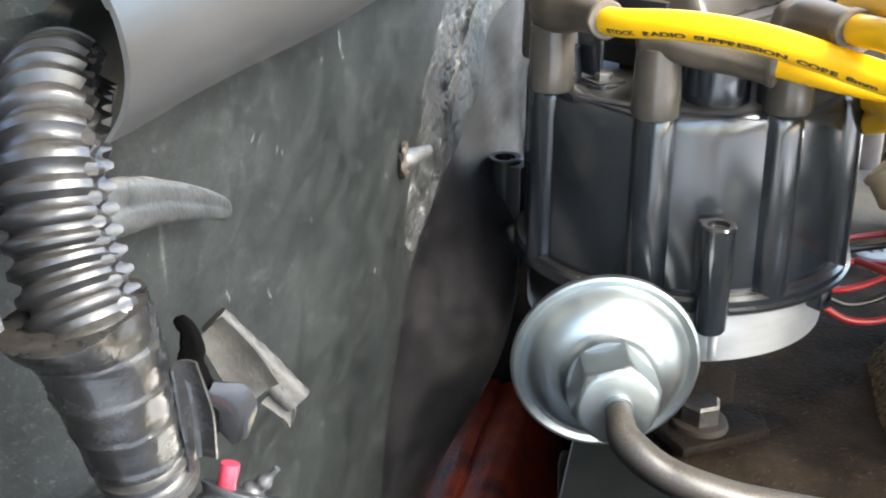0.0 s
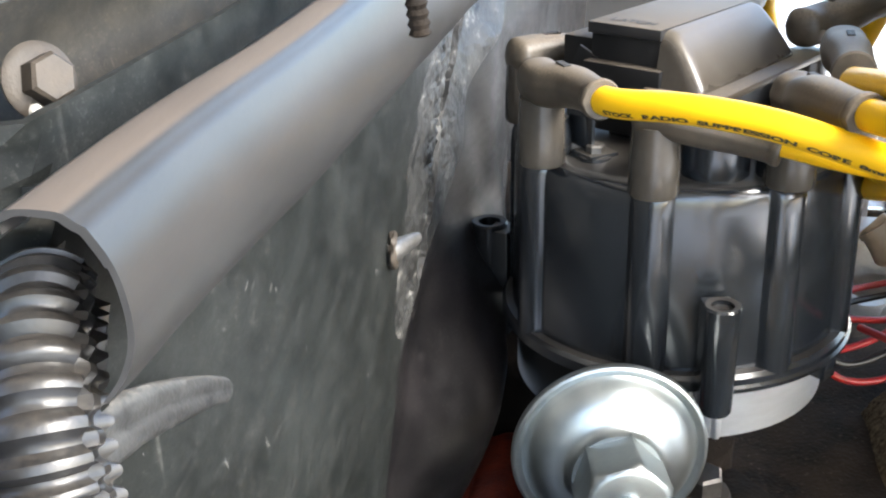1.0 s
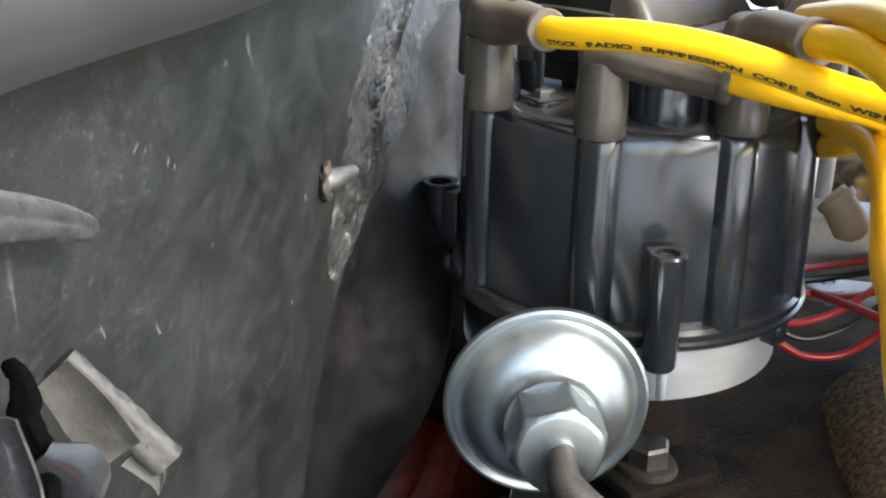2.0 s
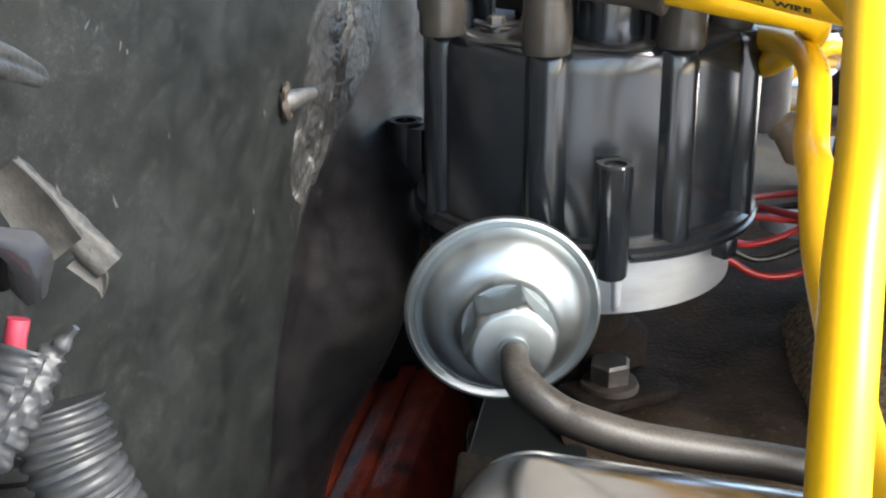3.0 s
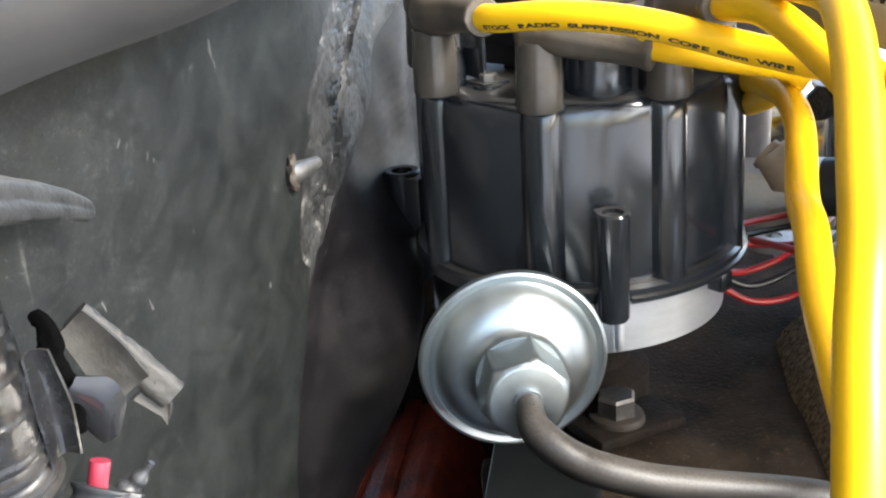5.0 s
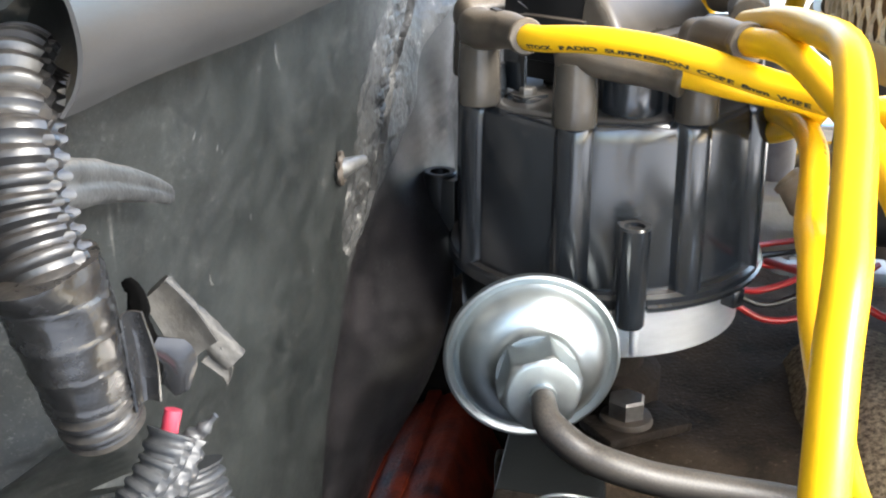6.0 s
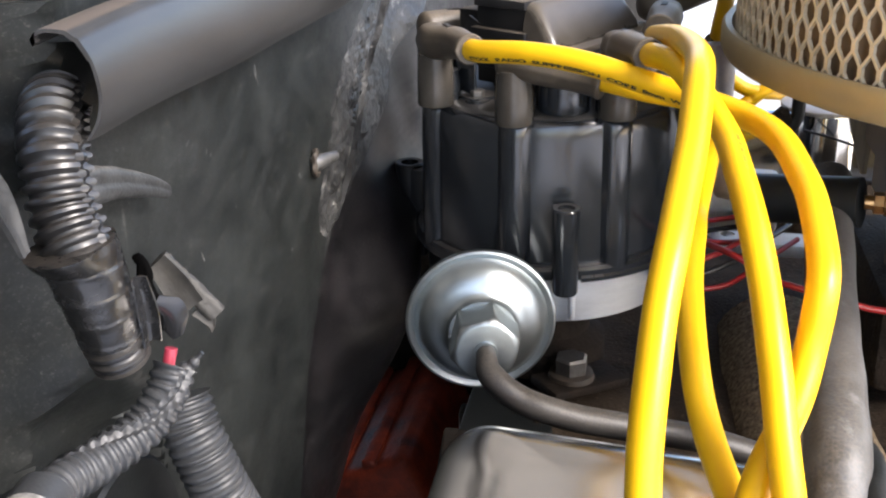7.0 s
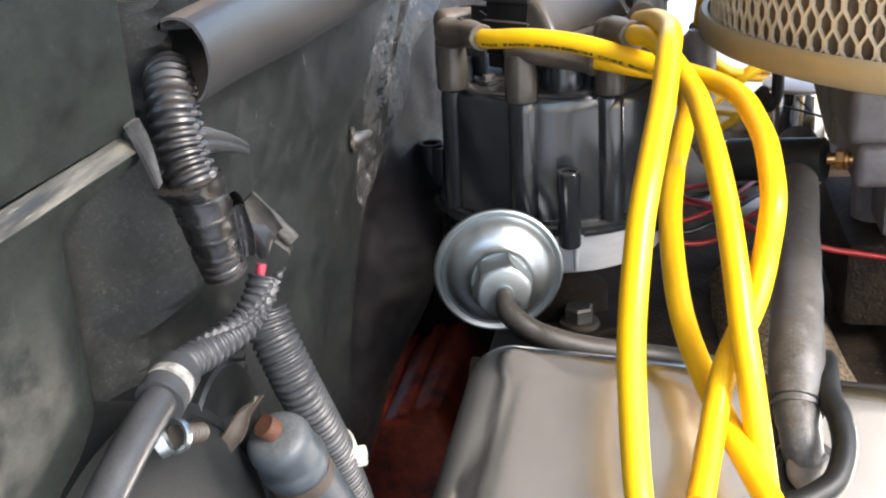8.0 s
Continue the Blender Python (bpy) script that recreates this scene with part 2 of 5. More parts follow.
M_MESH = mat("dull_expanded_metal", (0.70, 0.62, 0.47), (0.58, 0.51, 0.38), rough=0.45, metal=0.1, scale=80, fine=900, bump=0.1)
M_RED = mat("red_wire_jacket", (0.34, 0.014, 0.016), (0.24, 0.01, 0.010), rough=0.35, scale=90, fine=900, bump=0.05)
M_PINK = mat("pink_wire_jacket", (0.30, 0.030, 0.055), (0.22, 0.020, 0.035), rough=0.4, scale=90, fine=900, bump=0.05)
M_BLACKW = mat("black_wire_jacket", (0.02, 0.02, 0.02), rough=0.35, scale=90, fine=900, bump=0.05)
M_TAN = mat("tan_vinyl_elbow", (0.40, 0.30, 0.20), (0.31, 0.23, 0.15), rough=0.5, scale=110, fine=900, bump=0.2)
M_BOLTDUST = mat("dust_caked_steel", (0.055, 0.043, 0.032), (0.03, 0.024, 0.018), rough=0.6, scale=150, fine=900, bump=0.25)
M_HOOD = mat("pale_hood_underside", (0.42, 0.38, 0.33), (0.32, 0.29, 0.25), rough=0.5, scale=5, fine=80, bump=0.1)
# Shade is put into this colour, for the sheets added round the bay.
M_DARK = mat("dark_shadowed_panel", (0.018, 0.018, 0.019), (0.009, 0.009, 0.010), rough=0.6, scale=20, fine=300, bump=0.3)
M_WHITE = mat("white_nylon", (0.52, 0.50, 0.45), (0.38, 0.36, 0.32), rough=0.45, scale=150, fine=900, bump=0.08)
M_BAND = mat("worn_white_tape", (0.40, 0.385, 0.35), (0.13, 0.125, 0.115), rough=0.55, scale=240, fine=900, bump=0.2)
M_LIGHTMETAL = mat("bright_cast_aluminium", (0.62, 0.60, 0.57), (0.48, 0.46, 0.43), rough=0.5, metal=0.5, scale=60, fine=700, bump=0.4)
M_GREYHOSE = mat("grey_dusty_hose", (0.075, 0.078, 0.082), (0.030, 0.029, 0.028), rough=0.45, scale=85, fine=900, bump=0.25, dust=DUST, dust_amount=0.35, speck=((0.16, 0.165, 0.17), 130, 0.58, 0.5))
# Kept pale so that the unseen near wing throws light back on the cap.
M_WING = mat("pale_bounce_wing", (0.70, 0.72, 0.76), (0.62, 0.64, 0.68), rough=0.5, scale=8, fine=200, bump=0.1)
M_GROUND = mat("worn_concrete", (0.55, 0.54, 0.51), (0.46, 0.45, 0.43), rough=0.85, scale=3, fine=90, bump=0.3)
M_EDGE = mat("worn_bare_edge", (0.15, 0.14, 0.115), (0.016, 0.017, 0.016), rough=0.5, scale=110, fine=700, bump=0.3, stretch=(1, 0.10, 2.5), speck=((0.32, 0.30, 0.24), 300, 0.60, 0.7))
M_PIPE = mat("slate_blue_rubber", (0.046, 0.056, 0.066), (0.026, 0.033, 0.040), rough=0.45, scale=70, fine=900, bump=0.2, dust=(0.22, 0.205, 0.175), dust_amount=0.35, dust_from=0.3)
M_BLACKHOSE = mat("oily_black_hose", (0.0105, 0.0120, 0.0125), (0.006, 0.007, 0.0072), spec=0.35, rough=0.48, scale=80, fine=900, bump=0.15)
M_BRUSHED = mat("scratched_tan_steel", (0.33, 0.28, 0.21), (0.17, 0.145, 0.11), rough=0.45, metal=0.5, scale=60, fine=800, bump=0.3, stretch=(4, 4, 0.4), speck=((0.03, 0.025, 0.02), 160, 0.58, 0.8))
M_PURPLE = mat("grey_zinc_casting", (0.20, 0.185, 0.19), (0.13, 0.12, 0.125), rough=0.45, metal=0.3, scale=70, fine=900, bump=0.25)


# ---------------------------------------------------------------- builders
def mesh_from(bm, name, material, smooth=True):
    me = bpy.data.meshes.new(name)
    bmesh.ops.recalc_face_normals(bm, faces=bm.faces)
    for f in bm.faces:
        f.smooth = smooth
    bm.to_mesh(me)
    bm.free()
    me.materials.append(material)
    if smooth:
        me.set_sharp_from_angle(angle=radians(38))
    return me


def part(name, bm, material, parent, label="", smooth=True):
    ob = new(name, mesh_from(bm, name, material, smooth))
    ob.parent = parent
    if label:
        ob["label"] = label
    return ob


def thing(name, place, label, category, group="", kind=""):
    ob = new(name)
    ob.empty_display_size = 0.01
    ob.location = place
    return tagged(ob, label, category, group, kind)


def single(name, bm, material, label, category, group="", kind="", smooth=True):
    return tagged(new(name, mesh_from(bm, name, material, smooth)), label, category, group, kind)


def shift(bm, place):
    """Moves a mesh made in world places under an empty at place."""
    bmesh.ops.translate(bm, vec=-Vector(place), verts=bm.verts)
    return bm


def spline(points, step=0.0015):
    """Catmull-Rom through the points, resampled at even steps."""
    P = [Vector(p) for p in points]
    P = [2 * P[0] - P[1]] + P + [2 * P[-1] - P[-2]]
    dense = []
    for i in range(1, len(P) - 2):
        p0, p1, p2, p3 = P[i - 1:i + 3]
        k = 24
        for j in range(k):
            t = j / k
            dense.append(0.5 * ((2 * p1) + (p2 - p0) * t + (2 * p0 - 5 * p1 + 4 * p2 - p3) * t * t + (3 * p1 - p0 - 3 * p2 + p3) * t ** 3))
    dense.append(P[-2])
    cum = [0.0]
    for a, b in zip(dense, dense[1:]):
        cum.append(cum[-1] + (b - a).length)
    n = max(3, int(cum[-1] / step) + 1)
    out, k = [], 0
    for i in range(n):
        s = cum[-1] * i / (n - 1)
        while k < len(cum) - 2 and cum[k + 1] < s:
            k += 1
        d = cum[k + 1] - cum[k]
        out.append(dense[k].lerp(dense[k + 1], (s - cum[k]) / d if d else 0))
    return out, cum[-1]


def frames_along(path, up=(0, 0, 1)):
    """Tangent and two normals at each point, carried along without twist."""
    out, side = [], None
    for i, p in enumerate(path):
        t = (path[min(i + 1, len(path) - 1)] - path[max(i - 1, 0)]).normalized()
        if side is None:
            u = Vector(up)
            if abs(t.dot(u)) > 0.95:
                u = Vector((1, 0, 0))
            side = (u - t * u.dot(t)).normalized()
        else:
            side = (side - t * side.dot(t)).normalized()
        out.append((t, side, t.cross(side)))
    return out


def tube(points, radius, seg=20, step=0.0015, caps=True, up=(0, 0, 1), bm=None):
    """A round tube; radius is a number or a function of (s from 0 to 1, metres along, angle)."""
    bm = bm or bmesh.new()
    path, length = spline(points, step)
    fr = frames_along(path, up)
    rings = []
    for i, (p, (t, a, b)) in enumerate(zip(path, fr)):
        s = i / (len(path) - 1)
        ring = []
        for j in range(seg):
            w = 2 * math.pi * j / seg
            r = radius(s, s * length, w) if callable(radius) else radius
            ring.append(bm.verts.new(p + (a * math.cos(w) + b * math.sin(w)) * r))
        rings.append(ring)
    for r0, r1 in zip(rings, rings[1:]):
        for j in range(seg):
            bm.faces.new((r0[j], r0[(j + 1) % seg], r1[(j + 1) % seg], r1[j]))
    if caps:
        bm.faces.new(rings[0])
        bm.faces.new(rings[-1])
    return bm


def lathe(profile, seg=48, bm=None, m=None):
    """Turns (radius, height) points about z; a radius of 0 closes the end."""
    bm = bm or bmesh.new()
    m = m or Matrix()
    rings = []
    for r, z in profile:
        if r < 1e-6:
            rings.append([bm.verts.new(m @ Vector((0, 0, z)))])
        else:
            rings.append([bm.verts.new(m @ Vector((r * math.cos(2 * math.pi * j / seg), r * math.sin(2 * math.pi * j / seg), z))) for j in range(seg)])
    for a, b in zip(rings, rings[1:]):
        for j in range(seg):
            k = (j + 1) % seg
            if len(a) == 1 and len(b) == 1:
                continue
            if len(a) == 1:
                bm.faces.new((a[0], b[j], b[k]))
            elif len(b) == 1:
                bm.faces.new((a[j], a[k], b[0]))
            else:
                bm.faces.new((a[j], a[k], b[k], b[j]))
    return bm


def block(size, m=None, bevel=0.001, seg=2, bm=None):
    """A box of that size about the origin, with rounded edges, laid by m."""
    b2 = bmesh.new()
    bmesh.ops.create_cube(b2, size=1.0)
    bmesh.ops.scale(b2, vec=size, verts=b2.verts)
    if bevel:
        bmesh.ops.bevel(b2, geom=b2.edges[:], offset=bevel, segments=seg, profile=0.5, affect='EDGES')
    if m:
        bmesh.ops.transform(b2, matrix=m, verts=b2.verts)
    if bm is None:
        return b2
    tmp = bpy.data.meshes.new("tmp")
    b2.to_mesh(tmp)
    b2.free()
    bm.from_mesh(tmp)
    bpy.data.meshes.remove(tmp)
    return bm


def prism(n, r, h, m=None, chamfer=0.0006):
    """An n-sided bar, standing on the origin."""
    bm = bmesh.new()
    rings = []
    for rr, z in ((r, 0), (r, h - chamfer), (r - chamfer, h)):
        rings.append([bm.verts.new((rr * math.cos(2 * math.pi * j / n), rr * math.sin(2 * math.pi * j / n), z)) for j in range(n)])
    for a, b in zip(rings, rings[1:]):
        for j in range(n):
            bm.faces.new((a[j], a[(j + 1) % n], b[(j + 1) % n], b[j]))
    bm.faces.new(rings[0])
    bm.faces.new(rings[-1])
    if m:
        bmesh.ops.transform(bm, matrix=m, verts=bm.verts)
    return bm


def grid(f, nu, nv, thick=0.0):
    """A sheet of points f(u, v), u and v from 0 to 1; thick gives it a back."""
    bm = bmesh.new()
    V = [[bm.verts.new(f(i / nu, j / nv)) for j in range(nv + 1)] for i in range(nu + 1)]
    for i in range(nu):
        for j in range(nv):
            bm.faces.new((V[i][j], V[i + 1][j], V[i + 1][j + 1], V[i][j + 1]))
    if thick:
        bmesh.ops.recalc_face_normals(bm, faces=bm.faces)
        bmesh.ops.solidify(bm, geom=bm.faces[:], thickness=thick)
    return bm


def axis_pose(place, direction, up=(0, 0, 1)):
    """A pose whose z axis points along direction."""
    z = Vector(direction).normalized()
    x = Vector(up).cross(z)
    if x.length < 1e-4:
        x = Vector((1, 0, 0))
    x.normalize()
    y = z.cross(x)
    m = Matrix((x, y, z)).transposed().to_4x4()
    m.translation = place
    return m


def smoothstep(a, b, x):
    t = min(1, max(0, (x - a) / (b - a)))
    return t * t * (3 - 2 * t)


def n3(x, y, z, s):
    return noise.noise(Vector((x * s, y * s, z * s)))


# ---------------------------------------------------------------- setting
def wall_x(y):
    return -0.034 + 0.15 * (y - 0.23)


SEAM = [(0.70, 0.215), (0.90, 0.297), (0.955, 0.321), (1.00, 0.341), (1.02, 0.362), (1.05, 0.385), (1.064, 0.403), (1.08, 0.424), (1.106, 0.450), (1.125, 0.482), (1.20, 0.58), (1.40, 0.80)]
CREST = [(0.70, -0.090), (0.85, -0.035), (0.88, -0.024), (0.91, -0.014), (0.93, -0.006), (0.95, 0.005), (0.967, 0.0155), (0.985, 0.023), (1.00, 0.026), (1.40, 0.034)]


def along(table, z):
    """Straight-line reading of a table of (height, value)."""
    for (z0, a), (z1, b) in zip(table, table[1:]):
        if z <= z1:
            return a + (b - a) * (z - z0) / (z1 - z0)
    return table[-1][1]


def seam_y(z):
    """Where the flat firewall ends: the slanting seam."""
    return sum(along(SEAM, z + d) for d in (-0.008, -0.004, 0.0, 0.004, 0.008)) / 5


# Upper edge of the band sunk into the panels to imitate the hose's shadow.
SHADE_EDGE = [(-0.60, 0.90), (0.00, 1.055), (0.07, 1.080), (0.10, 1.090), (0.13, 1.097), (0.16, 1.088), (0.19, 1.074), (0.205, 1.040), (0.21, 0.70), (1.0, 0.60)]


def shade_recess(y, z):
    """Depth sunk into the panels as shade: the hose's shadow below a slanting edge, the loom's beside the near panel's
    edge.
    """
    edge = sum(along(SHADE_EDGE, y + d) for d in (-0.012, -0.006, 0.0, 0.006, 0.012)) / 5
    gap = smoothstep(0.070, 0.145, y) * smoothstep(0.170, 0.152, y) * smoothstep(1.147, 1.137, z)
    return max(0.018 * smoothstep(0.008, -0.016, z - edge), 0.032 * gap)


def wall_point(u, v):
    z = 0.80 + 0.385 * v
    y0, y1 = -0.60, seam_y(z)
    y = y0 + (y1 - y0) * (1 - (1 - u) ** 1.6)
    x = wall_x(y) + 0.0010 * n3(y, z, 0, 9) + 0.00012 * n3(y, z, 3, 45)
    x -= 0.003 * smoothstep(y1 - 0.010, y1, y)
    # set back beside the near panel's end
    x -= shade_recess(y, z)
    x -= 0.060 * smoothstep(1.148, 1.153, z) * smoothstep(0.172, 0.160, y)
    return Vector((x, y, z))


firewall = single("wall_firewall", grid(wall_point, 240, 170, -0.0015), M_WALL, "satin black painted steel firewall panel with scuffs and dust", "firewall", kind="structure")


def flank_x(y, z):
    """The toe board's depth: a bulge whose crest falls away to the rear further down."""
    ys = seam_y(z)
    crest = sum(along(CREST, z + d) for d in (-0.010, -0.005, 0.0, 0.005, 0.010)) / 5
    x0 = wall_x(ys) - 0.003
    up = smoothstep(0.985, 1.06, z)
    y_crest = max(0.418 + 0.11 * up, ys + 0.055)
    k = (y - ys) / (y_crest - ys)
    if k < 1:
        k = max(0.0, k)
        x = x0 + (crest - x0) * (0.25 * k + 0.75 * math.sin(k * math.pi / 2) ** 2.4) * (1 - 0.04 * k ** 8)
    else:
        over = y - y_crest
        x = crest - (crest - x0) * 0.04 - (1 - up) * (1.3 * over * smoothstep(0.0, 0.03, over) + 0.1 * over) + up * 0.25 * over
    return x + 0.0016 * n3(y, z, 1, 22) + 0.0006 * n3(y, z * 0.5, 5, 60) + 0.0011 * n3(y, z * 0.22 + 0.3 * y, 7, 75)


def flank_point(u, v):
    z = 0.74 + 0.60 * v
    y = seam_y(z) + u * 0.352
    return Vector((flank_x(y, z), y, z))


single("wall_toe_board", grid(flank_point, 120, 130, 0.0015), M_WALL2, "tar-coated dark bulging toe board behind the firewall seam", "firewall", kind="structure")

# cracked sealer along the seam
def sealer_point(u, v):
    """Lumpy flattened sealer that feathers into both panels."""
    z = 1.028 + 0.150 * v
    ys = seam_y(z)
    high = smoothstep(1.035, 1.075, z)
    w0 = 0.006 + 0.070 * high * (0.8 + 0.5 * n3(z, 0, 7, 30))
    w1 = 0.006 + 0.048 * high * (0.8 + 0.5 * n3(z, 3, 7, 25))
    y = ys - w0 + (w0 + w1) * u
    e = math.sin(math.pi * u) ** 0.6 * smoothstep(1.028, 1.055, z)
    base = wall_x(y) + 0.0010 * n3(y, z, 0, 9) if y < ys else flank_x(y, z) + 0.003
    if abs(y - ys) < 0.012:
        k = smoothstep(-0.012, 0.012, y - ys)
        base = (wall_x(y) + 0.0010 * n3(y, z, 0, 9)) * (1 - k) + (flank_x(max(y, ys), z) + 0.003 * (1 - k)) * k
    patch = 0.35 + 0.65 * smoothstep(-0.25, 0.20, n3(y * 0.5, z * 0.6, 8, 60))
    rag = abs(n3(y * 0.30, z * 0.55, 2, 190)) + 0.5 * abs(n3(y * 0.35, z * 0.8, 6, 420))
    h = 0.0004 * e + e * patch * (0.0003 + 0.0026 * rag + 0.0006 * n3(y, z * 0.5, 4, 700))
    crack = 0.010 * smoothstep(1.0, 0.25, abs(y - ys - 0.004 - 0.010 * n3(z, 9, 1, 40)) / 0.009) * smoothstep(1.086, 1.104, z) * (0.45 + 0.55 * smoothstep(-0.2, 0.2, n3(z, 5, 3, 60)))
    return Vector((base + h - crack - 0.0016 * (1 - e), y, z))


single("seam_sealer", grid(sealer_point, 190, 300, 0.0), M_SEAL, "cracked lumpy seam sealer on the firewall joint", "sealer", kind="structure")

# ---- cowl lip with its rolled edge
LIP0 = 0.146
LIP_OUTER = [(0.0106, 1.1804), (0.0102, 1.1818), (0.0108, 1.1830), (0.0125, 1.1834), (0.0150, 1.1833), (0.0174, 1.1829), (0.0184, 1.1822), (0.0189, 1.1817), (0.0198, 1.1813),
             (0.0207, 1.1798), (0.0219, 1.1775), (0.0228, 1.1745), (0.0232, 1.1706), (0.0227, 1.1662), (0.0210, 1.1618), (0.0182, 1.1578)]


def lip_mesh():
    """A thin rolled sheet, open underneath, wider towards the far end."""
    bm = bmesh.new()
    LIP = [(p.x, p.z) for p in spline([(o, 0.0, z) for o, z in LIP_OUTER], 0.0009)[0]]
    inner = [(o - 0.0008 if z < 1.1826 or o > 0.0125 else o + 0.0006, z - (0.0008 if z > 1.1770 else 0.0)) for o, z in LIP][::-1]
    prof = LIP + inner
    rings = []
    n = 60
    for i in range(n + 1):
        y = LIP0 + (0.62 - LIP0) * i / n
        sag = 0.0009 * n3(y, 0, 4, 14)
        rings.append([bm.verts.new((wall_x(y) + o + 0.0006 * n3(y, z, 6, 30), y + 0.012 * max(0, (1.172 - z) / 0.014) * 0.2 * (i == 0), z + sag - 0.028 * (y - LIP0) * max(0.0, 1.1800 - z) / 0.022)) for o, z in prof])
    m = len(prof)
    for a, b in zip(rings, rings[1:]):
        for j in range(m):
            bm.faces.new((a[j], a[(j + 1) % m], b[(j + 1) % m], b[j]))
    bm.faces.new(rings[0])
    bm.faces.new(rings[-1])
    return bm


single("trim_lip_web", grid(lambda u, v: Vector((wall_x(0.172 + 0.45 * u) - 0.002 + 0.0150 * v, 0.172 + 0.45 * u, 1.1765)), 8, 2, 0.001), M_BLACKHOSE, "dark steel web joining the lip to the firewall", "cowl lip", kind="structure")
single("cowl_lip", lip_mesh(), M_RAIL, "black rubber-coated rolled cowl lip along the firewall top", "cowl lip", kind="structure")


COWL = 0.115


def cowl_point(u, v):
    y = 0.150 + 0.55 * u
    z = 1.168 + COWL * v
    return Vector((wall_x(y) - 0.012 + 0.008 * smoothstep(0.16, 0.23, v) - 0.032 * v, y, z))


cowl = single("wall_cowl", grid(cowl_point, 40, 16, 0.0015), M_COWLPAINT, "dark painted cowl side panel above the rolled lip", "cowl", kind="structure")


def apron_point(u, v):
    """Panel nearer than the lip's end: steps out below the ledge."""
    y = -0.60 + 0.732 * u
    k = v
    if k < 0.5:
        z = 0.82 + (1.1500 - 0.82) * k / 0.5
        o = 0.0075
    elif k < 0.58:
        z = 1.1500 + 0.004 * (k - 0.5) / 0.08
        o = 0.0075 - 0.006 * (k - 0.5) / 0.08
    else:
        z = 1.1540 + 0.17 * (k - 0.58) / 0.42
        o = 0.0015 + 0.004 * smoothstep(0.70, 1.0, u)
    z += -0.012 * smoothstep(0.05, -0.2, y)
    return Vector((wall_x(y) + o + 0.0012 * n3(y, z, 9, 12) - shade_recess(y, z), y, z))


apron = single("wall_apron", grid(apron_point, 160, 130, -0.0015), M_APRON, "dark green-black inner panel with a ledge and worn edge", "panel", kind="structure")

# ground under the vehicle, added light-blocking floor, near wing reflector, far shade sheet and far inner wing
single("ground", block((60, 60, 0.1), pose(0, 0, -0.05), 0), M_GROUND, "plain worn concrete ground under the vehicle", "ground", kind="structure")
# Unseen reflector added to brighten the sides that face the camera.
single("wall_wing_reflector", grid(lambda u, v: Vector((-0.3 + 1.9 * u, -0.34 - 0.46 * v, 0.46 + 0.24 * v ** 0.6)), 12, 8, 0.002), M_WING, "unseen pale reflector added beside the engine in the inner wing's place", "inner wing", kind="structure")
# Unseen sheet added to stop ground light entering the bay from below.
single("wall_floor_blocker", grid(lambda u, v: Vector((-0.30 + 1.9 * u, -0.34 + 1.60 * v, 0.455)), 4, 4, 0.004), M_DARK, "unseen dark sheet added under the engine to block light from below", "splash tray", kind="structure")
# Added sheet whose dark colour stands for the shade in the far corner.
single("wall_far_shade_sheet", grid(lambda u, v: Vector((-0.20 + 0.42 * u, 0.80 + 0.05 * u, 0.40 + 0.78 * v)), 8, 8, 0.002), M_DARK, "added dark sheet coloured as shade in the far rear corner of the bay", "bulkhead", kind="structure")
single("wall_far_wing", grid(lambda u, v: Vector((-0.2 + 1.6 * u, 1.25 - 0.10 * v * v, 0.40 + 0.56 * v)), 12, 8, 0.002), M_WING, "pale painted far inner wing beyond the engine", "inner wing", kind="structure")

# ---------------------------------------------------------------- engine
AX = Vector((0.987, -0.160, 0.0)).normalized()      # along the engine, to the front
AY = Vector((0.160, 0.987, 0.0)).normalized()       # across it


def eng(x, y, z):
    """Engine frame: origin on the distributor's axis."""
    return Vector((0.0918, 0.4378, 0)) + AX * x + AY * y + Vector((0, 0, z))


def deck_point(u, v):
    y = -0.16 + 0.50 * v
    x = -0.004 + 0.05 * smoothstep(-0.05, -0.11, y) + 0.60 * u
    z = 0.950 - 0.05 * smoothstep(-0.04, -0.14, y) + 0.003 * n3(x, y, 0, 30)
    return eng(x, y, z)


engine = thing("engine", eng(0, 0, 0.70), "V8 engine with sooty iron manifold and orange block", "engine")
part("manifold_valley", shift(grid(deck_point, 90, 70, 0.004), engine.location), M_DECK, engine, "sooty cast iron manifold top")
part("rear_seal_wall", shift(block((0.046, 0.48, 0.13), Matrix.Translation(eng(-0.014, 0.09, 0.879)) @ pose(0, 0, 0, 0, 0, -9), 0.003, 2), engine.location), M_BLACKHOSE, engine, "greasy black rear manifold wall")
bm = tube([eng(0.122, 0.05, 0.938), eng(0.124, -0.020, 0.936), eng(0.129, -0.055, 0.930), eng(0.138, -0.085, 0.915), eng(0.143, -0.13, 0.87)], lambda s, d, w: 0.034 + 0.003 * s, 32, 0.003)
part("intake_runner", shift(bm, engine.location), M_CAST, engine, "grainy sand-cast intake runner")
bm = tube([eng(0.20, 0.03, 0.925), eng(0.215, -0.045, 0.935), eng(0.225, -0.085, 0.915), eng(0.23, -0.13, 0.87)], lambda s, d, w: 0.036 + 0.003 * s, 32, 0.003)
part("intake_runner", shift(bm, engine.location), M_DECK, engine, "grainy sand-cast intake runner")


block_m = Matrix.Translation(eng(-0.0870, 0.040, 0.800)) @ pose(0, 0, 0, 0, -25, -9)
part("block", shift(block((0.10, 0.13, 0.16), block_m, 0.008, 3), engine.location), M_ORANGE, engine, "orange painted engine block casting")
